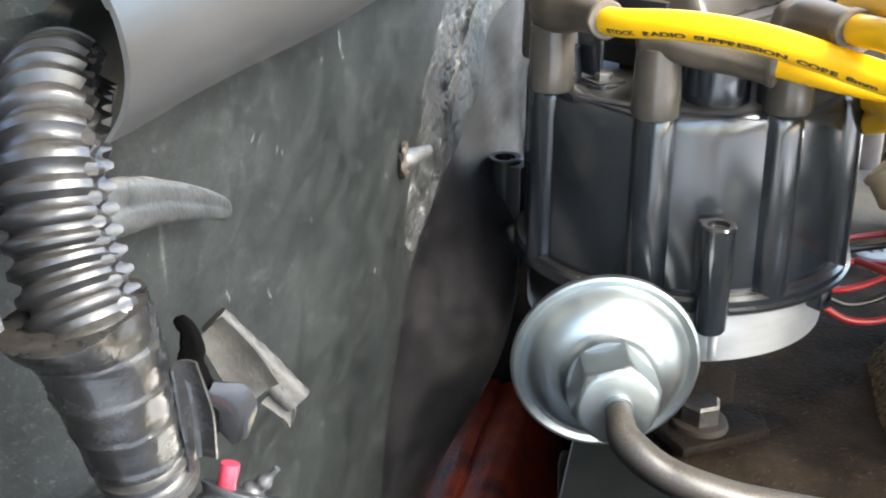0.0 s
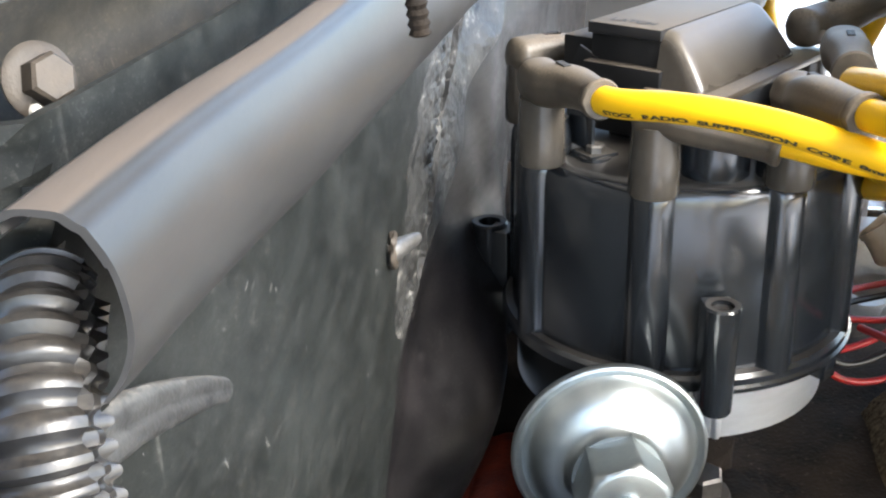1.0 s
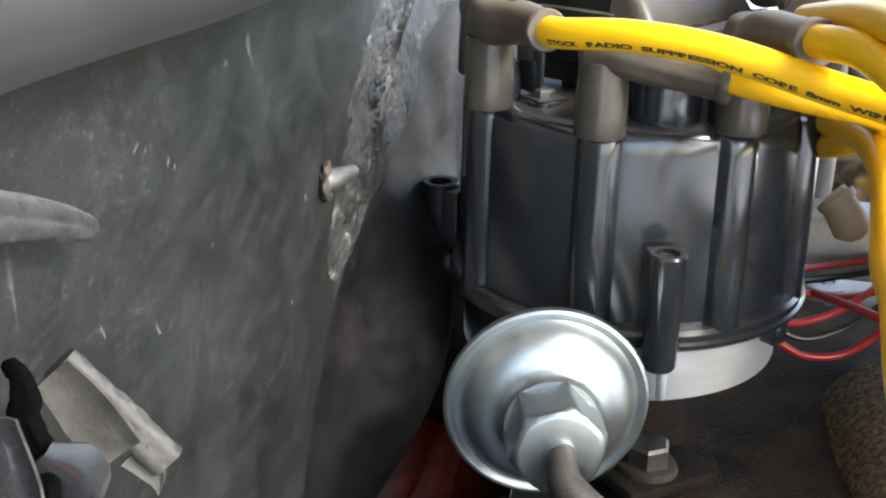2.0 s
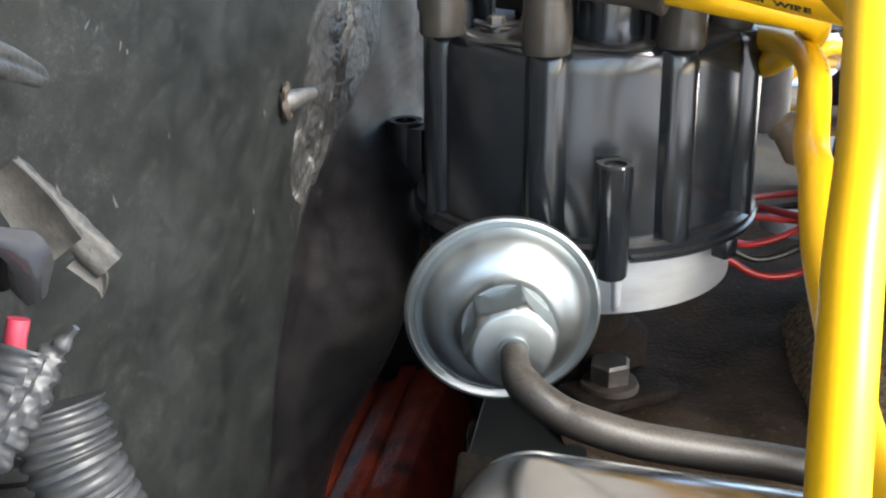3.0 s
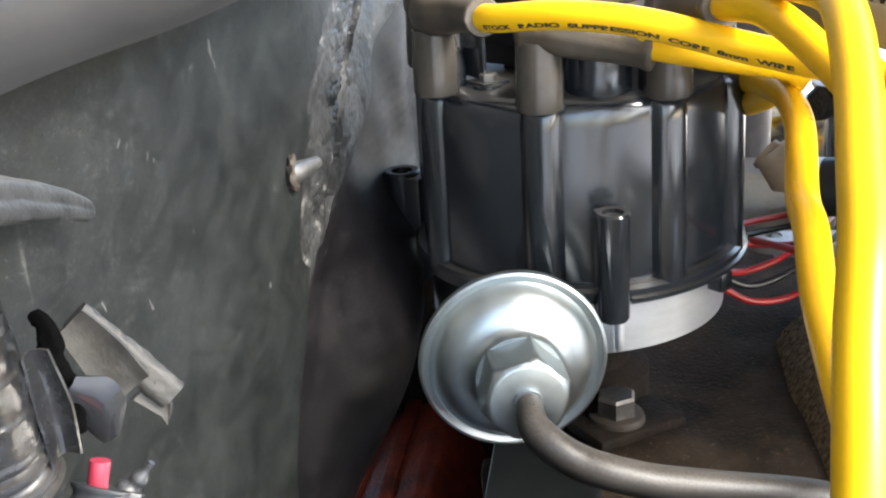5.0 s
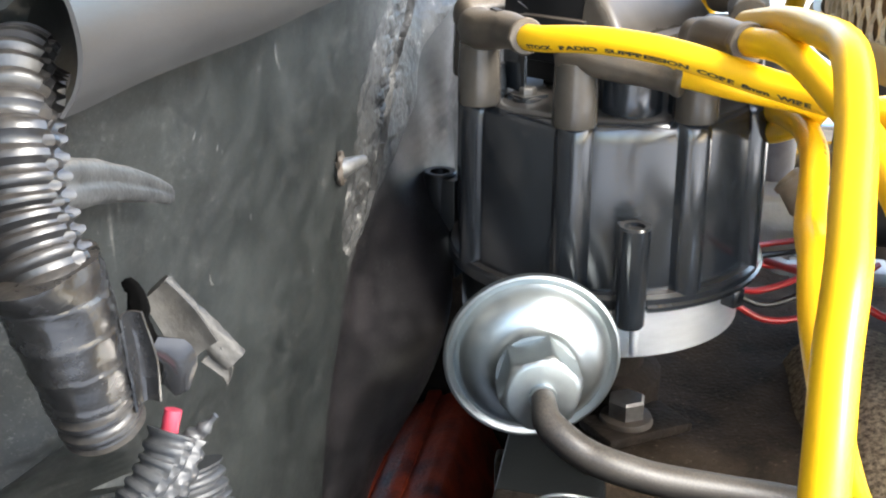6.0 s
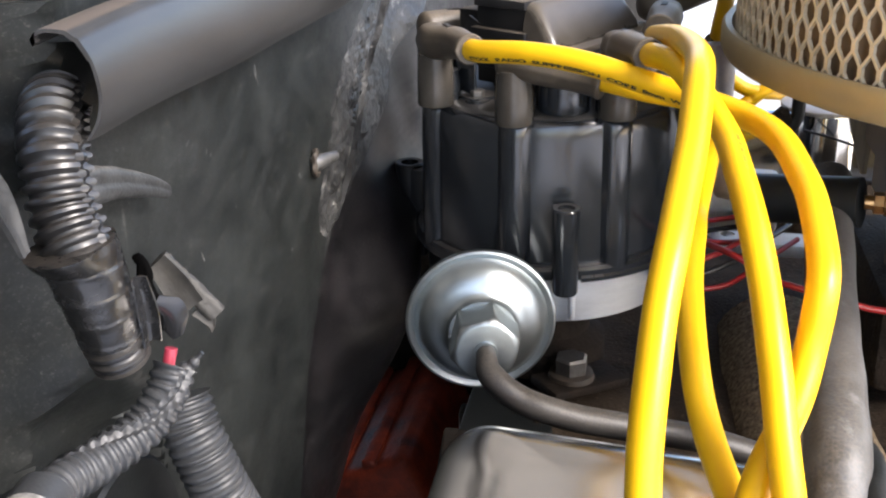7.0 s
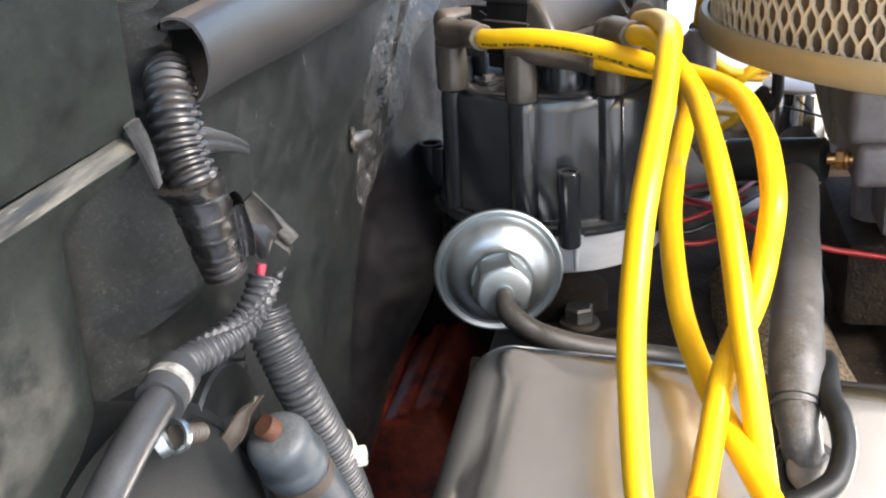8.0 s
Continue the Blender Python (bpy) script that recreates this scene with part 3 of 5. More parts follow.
for k in range(4):
    part("casting_rib", shift(block((0.009, 0.126, 0.007), block_m @ pose(-0.040 + 0.022 * k, 0, 0.0805, 0, 20, 0), 0.002, 2), engine.location), M_ORANGE, engine)
bm = block((0.60, 0.55, 0.18), Matrix.Translation(eng(0.28, -0.02, 0.76)) @ pose(0, 0, 0, 0, 0, -9), 0.02, 3)
part("crankcase", shift(bm, engine.location), M_IRON, engine, "dark lower engine casting")

bm = block((0.16, 0.16, 0.24), Matrix.Translation(eng(-0.105, 0.185, 0.880)) @ pose(0, 0, 0, 0, 0, -9), 0.03, 4)
part("bellhousing", shift(bm, engine.location), M_IRON, engine, "dark bellhousing behind the block")
# worn flange along the ledge
single("trim_ledge", grid(lambda u, v: Vector((wall_x(-0.55 + 0.675 * u) + 0.0088 - 0.0048 * v + 0.0006 * n3(u * 9, v, 2, 5), -0.55 + 0.675 * u, 1.1506 + 0.0041 * v - 0.012 * smoothstep(0.05, -0.2, -0.55 + 0.675 * u))), 60, 4, 0.0006), M_EDGE, "worn pale metal edge along the panel ledge", "panel edge", kind="structure")

def hood_point(u, v):
    """Inner skin with pressed ribs that run across the bay."""
    rib = sum(smoothstep(0.020, 0.008, abs(v - c)) for c in (0.385, 0.425, 0.62, 0.66, 0.86))
    k = 0.022 * min(1.0, rib)
    return Vector((-0.25 + 1.05 * v + 0.55 * k, -0.70 + 2.2 * u, 1.38 + 0.85 * v - 0.12 * v * v - 0.8 * k))


# Out of view; added to cut the skylight from overhead.
single("hood", grid(hood_point, 40, 120, 0.004), M_HOOD, "unseen raised hood panel added over the engine bay to block the sky", "hood", kind="structure")

# ---------------------------------------------------------------- distributor
DC = Vector((0.0918, 0.4378, 0.0))
distributor = thing("distributor", (DC.x, DC.y, 0.955), "black plastic capped ignition distributor with dusty towers", "distributor")
RIBS = [radians(a) for a in (205, 252, 294.5, 333, 12, 57, 105, 160)]


def cap_radius(w, z):
    r = 0.0632
    for a in RIBS:
        d = (w - a + math.pi) % (2 * math.pi) - math.pi
        k = d * 0.065 / 0.0078
        if abs(k) < 1:
            r = max(r, 0.0605 + 0.0072 * math.sqrt(1 - k * k) ** 0.8)
    return r + 0.0010 * (1.098 - z) / 0.07


def cap_mesh():
    bm = bmesh.new()
    seg = 576
    levels = [(1.028, 1, 0), (1.060, 1, 0), (1.088, 1, 0), (1.0935, 1, -0.0004), (1.0962, 1, -0.0014), (1.0978, 1, -0.0032), (1.0985, 1, -0.0060), (1.0990, 0, 0.050), (1.1005, 0, 0.040), (1.1005, 0, 0.02)]
    rings = []
    for z, own, off in levels:
        ring = []
        for j in range(seg):
            w = 2 * math.pi * j / seg
            r = cap_radius(w, z) + off if own else off
            ring.append(bm.verts.new(DC + Vector((r * math.cos(w), r * math.sin(w), z))))
        rings.append(ring)
    for a, b in zip(rings, rings[1:]):
        for j in range(seg):
            bm.faces.new((a[j], a[(j + 1) % seg], b[(j + 1) % seg], b[j]))
    bm.faces.new(rings[0])
    bm.faces.new(rings[-1])
    return bm


DL = distributor.location
cap = part("cap", shift(cap_mesh(), DL), M_PLASTIC, distributor, "glossy black plastic cap with moulded ribs")
at_axis = Matrix.Translation(DC)
part("flange", shift(lathe([(0.055, 1.0235), (0.0672, 1.0235), (0.0685, 1.0245), (0.0685, 1.0285), (0.0672, 1.0300), (0.0600, 1.0305), (0.055, 1.0305)], 96, m=at_axis), DL), M_PLASTIC, distributor)
part("housing_band", shift(lathe([(0.0, 0.9990), (0.0590, 0.9990), (0.0605, 1.0000), (0.0605, 1.0225), (0.0590, 1.0232), (0.0, 1.0232)], 96, m=at_axis), DL), M_ALU, distributor, "bright machined aluminium housing rim")


def arc_band(a0, a1, r0, r1, z0, z1, n=40):
    """A curved bar about the axis between two bearings."""
    bm = bmesh.new()
    rows = []
    for i in range(n + 1):
        w = radians(a0 + (a1 - a0) * i / n)
        rows.append([bm.verts.new(DC + Vector((r * math.cos(w), r * math.sin(w), z))) for r, z in ((r0, z0), (r1 - 0.001, z0), (r1, z0 + 0.001), (r1, z1 - 0.001), (r1 - 0.001, z1), (r0, z1))])
    for a, b in zip(rows, rows[1:]):
        for j in range(6):
            bm.faces.new((a[j], a[(j + 1) % 6], b[(j + 1) % 6], b[j]))
    bm.faces.new(rows[0])
    bm.faces.new(rows[-1])
    return bm


part("skirt", shift(arc_band(110, 262, 0.050, 0.0622, 0.9975, 1.0232), DL), M_BLACKHOSE, distributor, "dull black skirt on the canister side")
part("flange_step", shift(arc_band(279, 352, 0.060, 0.0694, 1.0228, 1.0262), DL), M_PLASTIC, distributor)
part("housing_neck", shift(lathe([(0.0, 0.950), (0.030, 0.950), (0.030, 0.965), (0.022, 0.970), (0.022, 0.985), (0.045, 0.998), (0.0, 0.9991)], 48, m=at_axis), DL), M_IRON, distributor, "dark sooty housing neck")


def latch_post(place, r, z0, z1):
    m = Matrix.Translation((place[0], place[1], 0))
    bm = lathe([(0.0, z0), (r * 0.8, z0), (r * 0.9, z0 + 0.001), (r, z1 - 0.002), (r * 1.02, z1 - 0.0008), (r * 0.93, z1), (r * 0.62, z1 - 0.0003), (r * 0.58, z1 - 0.006), (0.0, z1 - 0.006)], 28, m=m)
    d = (Vector((place[0], place[1], 0)) - DC)
    mid = DC + d * 0.93
    block((r * 1.7, 0.010, (z1 - z0) * 0.96), Matrix.Translation((mid.x, mid.y, (z0 + z1) / 2 - 0.001)) @ pose(0, 0, 0, 0, 0, math.degrees(math.atan2(d.y, d.x)) + 90), 0.001, 2, bm)
    return bm


part("latch_post", shift(latch_post((0.0945, 0.3615), 0.0063, 1.0215, 1.0625), DL), M_PLASTIC, distributor)
part("latch_post", shift(latch_post((0.0186, 0.4690), 0.0078, 0.9990, 1.0500), DL), M_COIL, distributor)
part("latch_rod", shift(lathe([(0, 0.990), (0.002, 0.990), (0.002, 1.001), (0, 1.001)], 12, m=Matrix.Translation((0.0186, 0.469, 0))), DL), M_STEEL, distributor)
bm = lathe([(0, 1.0030), (0.0015, 1.0030), (0.0019, 1.0045), (0.0017, 1.006), (0.0022, 1.022), (0, 1.022)], 16, m=Matrix.Translation((0.0985, 0.3735, 0)))
part("latch_screw", shift(bm, DL), M_ALU, distributor, "bright latch screw under the post")
bm = block((0.007, 0.007, 0.008), Matrix.Translation((0.1415, 0.3960, 1.019)) @ pose(0, 0, 0, 0, 0, 40), 0.0008)
part("lug", shift(bm, DL), M_PLASTIC, distributor)

# terminals on top of the cap
for a in (205, 252, 294.5, 333, 12, 57, 105, 160):
    p = DC + Vector((0.0555 * math.cos(radians(a)), 0.0555 * math.sin(radians(a)), 0))
    part("terminal", shift(lathe([(0, 1.096), (0.0068, 1.096), (0.0068, 1.106), (0.0055, 1.112), (0, 1.112)], 24, m=Matrix.Translation(p)), DL), M_PLASTIC, distributor)
part("centre_block", shift(lathe([(0, 1.096), (0.0115, 1.096), (0.0122, 1.0975), (0.0122, 1.119), (0.0112, 1.121), (0, 1.121)], 14, m=Matrix.Translation((0.0945, 0.3910, 0))), DL), M_PLASTIC, distributor)

# screw bracket between the first two towers
bm = lathe([(0, 1.096), (0.006, 1.096), (0.006, 1.1000), (0.0045, 1.1008), (0, 1.1008)], 20, m=Matrix.Translation((0.0560, 0.4060, 0)))
part("screw_boss", shift(bm, DL), M_PLASTIC, distributor)
part("cap_screw", shift(prism(6, 0.0034, 0.003, Matrix.Translation((0.0560, 0.4060, 1.1012))), DL), M_STEEL, distributor, "small hex-headed cap screw")
bm = block((0.012, 0.012, 0.0016), Matrix.Translation((0.0560, 0.4075, 1.1005)) @ pose(0, 0, 0, 0, 0, 30), 0.0005)
block((0.0016, 0.016, 0.018), Matrix.Translation((0.0510, 0.4120, 1.1105)) @ pose(0, 0, 0, 0, 0, 30), 0.0005, 2, bm)
part("screw_tab", shift(bm, DL), M_PLASTIC, distributor)

# coil cover
V2 = Vector((0.64, 0.77, 0)).normalized()
U2 = Vector((0.77, -0.64, 0)).normalized()
CC = Vector((0.0780, 0.4100, 0))


def coil_m(u, v, z):
    m = Matrix((U2, V2, Vector((0, 0, 1)))).transposed().to_4x4()
    m.translation = CC + U2 * u + V2 * v + Vector((0, 0, z))
    return m


bm = block((0.0285, 0.068, 0.036), coil_m(-0.0150, 0.0345, 1.121), 0.0008)
part("coil_box", shift(bm, DL), M_COIL, distributor, "black plastic coil box")
part("coil_step", shift(block((0.032, 0.006, 0.018), coil_m(-0.0140, -0.001, 1.1205), 0.0008, 2), DL), M_COIL, distributor)
part("connector", shift(block((0.018, 0.030, 0.026), coil_m(-0.037, 0.022, 1.122), 0.0008, 2), DL), M_COIL, distributor)
part("web", shift(block((0.012, 0.0015, 0.020), coil_m(-0.033, 0.001, 1.122) @ pose(0, 0, 0, 0, 25, 0), 0.0004, 2), DL), M_COIL, distributor)
latch_plate = part("latch_plate", shift(block((0.0300, 0.074, 0.0042), coil_m(-0.0150, 0.036, 1.1410), 0.0006), DL), M_PLATE, distributor, "dusty plate lettered with the word latch")


def dome_mesh():
    """Loaf-shaped cover: upright against the box, one long convex slope, rounded and slightly raked ends."""
    prof = [(0.0180, 0.0), (0.0177, 0.0012), (0.0145, 0.0058), (0.0105, 0.0112), (0.0062, 0.0162), (0.0048, 0.0175), (0.0032, 0.0185), (0.0014, 0.0190), (-0.0006, 0.0191), (-0.0006, 0.0)]
    ends = [(-0.0030, 0.70), (-0.0027, 0.80), (-0.0020, 0.89), (-0.0008, 0.955), (0.0010, 0.99), (0.0030, 1.0), (0.0250, 1.0), (0.0450, 1.0), (0.0650, 1.0), (0.0672, 0.985), (0.0688, 0.94), (0.0696, 0.86)]
    bm = bmesh.new()
    rings = [[bm.verts.new(coil_m(-0.0006 + (u + 0.0006) * e, v + 0.16 * z * (1 if v < 0.03 else -1), 1.1235 + z * e).translation) for u, z in prof] for v, e in ends]
    for a, b in zip(rings, rings[1:]):
        for j in range(len(prof) - 1):
            bm.faces.new((a[j], a[j + 1], b[j + 1], b[j]))
    bm.faces.new(rings[0])
    bm.faces.new(rings[-1])
    return bm


part("coil_dome", shift(dome_mesh(), DL), M_SLEEVE, distributor, "satin grey loaf-shaped coil cover")
part("coil_body", shift(block((0.040, 0.074, 0.024), coil_m(-0.0040, 0.042, 1.1090), 0.0015, 2), DL), M_COIL, distributor, "black moulded body under the coil cover")
part("coil_base", shift(block((0.0290, 0.084, 0.0030), coil_m(0.0105, 0.037, 1.1221), 0.001), DL), M_BOOT, distributor)


def flat_text(body, size, bold=0.0, name="lettering"):
    cu = bpy.data.curves.new(name, 'FONT')
    cu.body, cu.size, cu.extrude, cu.offset, cu.align_x = body, size, 0.0, bold, 'CENTER'
    ob = new(name, cu)
    dg = bpy.context.evaluated_depsgraph_get()
    me = bpy.data.meshes.new_from_object(ob.evaluated_get(dg))
    bpy.data.objects.remove(ob)
    bm = bmesh.new()
    bm.from_mesh(me)
    bpy.data.meshes.remove(me)
    return bm


bm = flat_text("LATCH", 0.0058, 0.00016)
bmesh.ops.transform(bm, matrix=coil_m(-0.0150, 0.0040, 1.14335), verts=bm.verts)
ob = part("lettering", shift(bm, DL), M_INK, latch_plate, smooth=False)
ob.parent, ob.location = latch_plate, (0, 0, 0)

# ---------------------------------------------------------------- plug boots and leads
def boot(points, r0, r1):
    """A moulded elbow boot: sleeve, squarish elbow with a raised parting line, and a rolled mouth."""
    b = thing("plug_boot", points[0], "dusty grey rubber elbow boot on a cap terminal", "plug boot", "boots on the distributor cap")
    p0 = Vector(points[0])
    bm = lathe([(0, p0.z), (r0 * 0.97, p0.z), (r0 * 1.02, p0.z + 0.001), (r0 * 1.0, p0.z + 0.012), (r0 * 0.93, p0.z + 0.024), (0, p0.z + 0.025)], 28, m=Matrix.Translation((p0.x, p0.y, 0)))
    part("sleeve", shift(bm, b.location), M_SLEEVE, b, "smooth grey rubber sleeve")
    mouth, before = Vector(points[-1]), Vector(points[-2])
    run = (mouth - before).normalized()
    flat = Vector((run.x, run.y, 0)).normalized()
    top = points[1][2]
    pts = [Vector((p0.x, p0.y, top)) - flat * (r0 * 0.95), Vector((p0.x, p0.y, top)) - flat * (r0 * 0.5), Vector((p0.x, p0.y, top)) + flat * (r0 * 0.6), before, mouth]

    def f(s, d, w):
        r = r0 * 0.90 + (r1 * 0.90 - r0 * 0.90) * smoothstep(0.30, 0.85, s)
        r *= math.sqrt(max(0.05, 1 - (1 - min(1, d / (r0 * 0.55))) ** 2))
        c, n_ = abs(math.cos(w)), abs(math.sin(w))
        sq = 1.0 / (c ** 3.2 + n_ ** 3.2) ** (1 / 3.2)
        r *= 1 + (sq - 1) * 0.55 * (1 - smoothstep(0.5, 0.9, s))
        side = abs(abs(math.sin(w)) - 1)
        r += 0.0003 * smoothstep(0.03, 0.0, side)
        return r * (1.0 + 0.09 * smoothstep(0.93, 0.95, s) * (1 - smoothstep(0.985, 1.0, s)))

    part("elbow", shift(tube(pts, f, 48, 0.0007), b.location), M_BOOT, b, "dust-browned elbow")
    bm = bmesh.new()
    turn = math.degrees(math.atan2(flat.y, flat.x))
    for k in range(4):
        c = pts[2].lerp(before, 0.55) + flat * (0.0020 * k - 0.003)
        block((0.0013, 0.0026, 0.0012), Matrix.Translation((c.x, c.y, c.z + r0 * 0.875)) @ pose(0, 0, 0, 0, 0, turn), 0.0001, 1, bm)
    part("print_bar", shift(bm, b.location), M_RUBBERINK, b, "moulded dark marking")
    return b


boot([(0.0368, 0.4050, 1.0980), (0.0368, 0.4050, 1.1275), (0.0470, 0.3880, 1.1295), (0.0535, 0.3690, 1.1305)], 0.0084, 0.0068)
boot([(0.0720, 0.3760, 1.0965), (0.0720, 0.3760, 1.1235), (0.0900, 0.3690, 1.1205), (0.1085, 0.3600, 1.1170)], 0.0084, 0.0066)
boot([(0.1172, 0.3800, 1.0975), (0.1172, 0.3800, 1.1275), (0.1175, 0.3580, 1.1325), (0.1225, 0.3310, 1.1350)], 0.0084, 0.0070)
boot([(0.1410, 0.4130, 1.0985), (0.1410, 0.4130, 1.1345), (0.1370, 0.3930, 1.1362), (0.1327, 0.3760, 1.1358)], 0.0084, 0.0070)
boot([(0.0340, 0.4560, 1.0985), (0.0340, 0.4560, 1.1240), (0.0480, 0.4640, 1.1236), (0.0640, 0.4740, 1.1230)], 0.0086, 0.0072)
boot([(0.1430, 0.4620, 1.0985), (0.1430, 0.4620, 1.1320), (0.1600, 0.4700, 1.1350), (0.1800, 0.4860, 1.1370)], 0.0084, 0.0070)
boot([(0.1210, 0.4850, 1.0985), (0.1210, 0.4850, 1.1360), (0.1350, 0.5150, 1.1400), (0.1480, 0.5400, 1.1430)], 0.0084, 0.0070)

WIRE_R = 0.0047


def lead(points, label="yellow silicone spark plug lead from the distributor"):
    ob = thing("plug_lead", points[0], label, "plug lead", "yellow plug leads")
    part("jacket", shift(tube(points, WIRE_R, 24, 0.002), ob.location), M_WIRE, ob)
    return ob


W_ONE = [(0.0511, 0.3760, 1.1300), (0.0570, 0.3650, 1.1305), (0.0759, 0.3500, 1.1329), (0.0996, 0.3379, 1.1310), (0.1272, 0.3246, 1.1241), (0.1518, 0.3019, 1.1199), (0.1597, 0.2770, 1.1182), (0.1607, 0.2524, 1.1138), (0.1598, 0.2336, 1.1107), (0.1566, 0.2082, 1.1022), (0.1547, 0.1998, 1.0967), (0.1521, 0.1965, 1.0801), (0.1466, 0.1876, 1.0663), (0.1354, 0.1772, 1.0482), (0.1285, 0.1613, 1.0340), (0.1189, 0.1328, 1.0217)]
W_A = [(0.1300, 0.3673, 1.1352), (0.1311, 0.3461, 1.1395), (0.1319, 0.3222, 1.1435), (0.1317, 0.2955, 1.1458), (0.1278, 0.2610, 1.1490), (0.1234, 0.2374, 1.1480), (0.1186, 0.2155, 1.1376), (0.1135, 0.1981, 1.1275), (0.1085, 0.1814, 1.1180), (0.1047, 0.1712, 1.1065), (0.1020, 0.1617, 1.0946), (0.0998, 0.1535, 1.0821), (0.0987, 0.1482, 1.0711), (0.0984, 0.1402, 1.0521), (0.0990, 0.1278, 1.0266), (0.1019, 0.1025, 1.0012)]
W_B = [(0.1217, 0.3381, 1.1344), (0.1245, 0.3240, 1.1365), (0.1288, 0.3111, 1.1370), (0.1335, 0.2931, 1.1323), (0.1389, 0.2677, 1.1235), (0.1387, 0.2461, 1.1187), (0.1387, 0.2210, 1.1093), (0.1398, 0.2070, 1.0972), (0.1399, 0.1936, 1.0855), (0.1401, 0.1826, 1.0732), (0.1403, 0.1730, 1.0606), (0.1413, 0.1666, 1.0500), (0.1435, 0.1581, 1.0283), (0.1462, 0.1507, 1.0035), (0.1494, 0.1443, 0.9737)]
W_D = [(0.1504, 0.4600, 1.0876), (0.1532, 0.4100, 1.0940), (0.1531, 0.3701, 1.0986), (0.1504, 0.3453, 1.0981), (0.1462, 0.3268, 1.0954), (0.1365, 0.2944, 1.0866), (0.1323, 0.2743, 1.0856), (0.1277, 0.2529, 1.0756), (0.1253, 0.2247, 1.0612), (0.1262, 0.2103, 1.0500), (0.1284, 0.1954, 1.0423), (0.1331, 0.1720, 1.0324), (0.1421, 0.1340, 1.0202)]
W_E = [(0.1010, 0.3640, 1.1200), (0.1090, 0.3590, 1.1190), (0.1270, 0.3510, 1.1160), (0.1440, 0.3500, 1.1130), (0.1540, 0.3560, 1.1090), (0.1560, 0.3680, 1.1020), (0.1545, 0.3850, 1.0940), (0.1545, 0.4200, 1.0820), (0.1500, 0.4700, 1.0720)]


def eased(points, passes=36):
    """The same run with its small kinks relaxed, as a stiff lead would lie."""
    path, _ = spline(points, 0.001)
    for _ in range(passes):
        path = [path[0]] + [(a + 2 * b + c) / 4 for a, b, c in zip(path, path[1:], path[2:])] + [path[-1]]
    return path[::5] + [path[-1]]


W_ONE, W_A, W_B, W_D, W_E = [eased(w) for w in (W_ONE, W_A, W_B, W_D, W_E)]
lead(W_ONE, "printed yellow plug lead looping down beside the valve cover")
lead(W_A, "yellow plug lead arching forward over the other leads")
lead(W_B)
lead(W_D)
lead(W_E, "yellow plug lead curling back behind the distributor cap")

# ---------------------------------------------------------------- vacuum advance
CAN = Vector((0.0568, 0.3449, 1.0169))
CN = Vector((0.0711, -1.0, 0.0167)).normalized()
vac = thing("vacuum_advance", CAN, "zinc-plated vacuum advance canister with a hex nose", "vacuum advance")
cm = axis_pose((0, 0, 0), CN)
part("can", lathe([(0, -0.016), (0.019, -0.016), (0.025, -0.013), (0.0265, -0.004), (0.0300, -0.0028), (0.0320, -0.0020), (0.0328, -0.0006), (0.0330, 0.0008), (0.0326, 0.0020), (0.0317, 0.0025), (0.0308, 0.0023), (0.0300, 0.0014), (0.0293, 0.0012), (0.0286, 0.0018), (0.0280, 0.0028), (0.0268, 0.0048), (0.0250, 0.0068), (0.0228, 0.0083), (0.0200, 0.0094), (0.0175, 0.0103), (0.0158, 0.0114), (0.0150, 0.0130), (0.0147, 0.0145), (0.0, 0.0145)], 128, m=cm), M_ZINC, vac, "pressed bright canister with a rolled rim")


def hex_nose(apothem, z0, z1, bore):
    """A hexagon whose front corners are turned down to a round face with a bored centre."""
    bm = bmesh.new()
    n = 72
    rings = []
    for z, lim, flat in ((z0, 9.0, 0), (z1 - 0.0036, 9.0, 0), (z1 - 0.0022, 1.105, 0), (z1 - 0.0010, 1.03, 0), (z1 - 0.0003, 0.95, 1), (z1, 0.88, 1), (z1 + 0.0002, bore / apothem + 0.05, 1), (z1 - 0.0006, bore / apothem, 1), (z1 - 0.004, bore / apothem, 1)):
        ring = []
        for j in range(n):
            w = 2 * math.pi * j / n
            d = (w % (math.pi / 3)) - math.pi / 6
            r = apothem * (lim if flat else min(1 / math.cos(d), lim))
            ring.append(bm.verts.new((r * math.cos(w), r * math.sin(w), z)))
        rings.append(ring)
    for a, b in zip(rings, rings[1:]):
        for j in range(n):
            bm.faces.new((a[j], a[(j + 1) % n], b[(j + 1) % n], b[j]))
    bm.faces.new(rings[0])
    bm.faces.new(rings[-1])
    bmesh.ops.transform(bm, matrix=cm @ pose(0, 0, 0, 0, 0, 14), verts=bm.verts)
    return bm


part("hex_nose", hex_nose(0.0132, 0.0120, 0.0318, 0.0040), M_HEX, vac, "plated hexagonal nose")
part("nipple", lathe([(0, 0.027), (0.0036, 0.027), (0.0036, 0.0335), (0.0, 0.0335)], 20, m=cm), M_STEEL, vac)
part("arm", shift(block((0.012, 0.06, 0.004), Matrix.Translation((0.060, 0.385, 1.010)) @ pose(0, 0, 0, 0, 0, -10), 0.001), CAN), M_STEEL, vac)

HOSE = [CAN + CN * 0.0325, (0.0594, 0.3075, 1.0165), (0.0606, 0.3030, 1.0131), (0.0661, 0.2990, 1.0086), (0.0730, 0.2970, 1.0044), (0.0801, 0.2955, 1.0018), (0.0891, 0.2950, 0.9988), (0.0984, 0.2950, 0.9962), (0.1172, 0.2960, 0.9920), (0.1465, 0.2990, 0.9848), (0.1720, 0.3030, 0.9740), (0.2000, 0.3100, 0.9620), (0.25, 0.32, 0.950)]
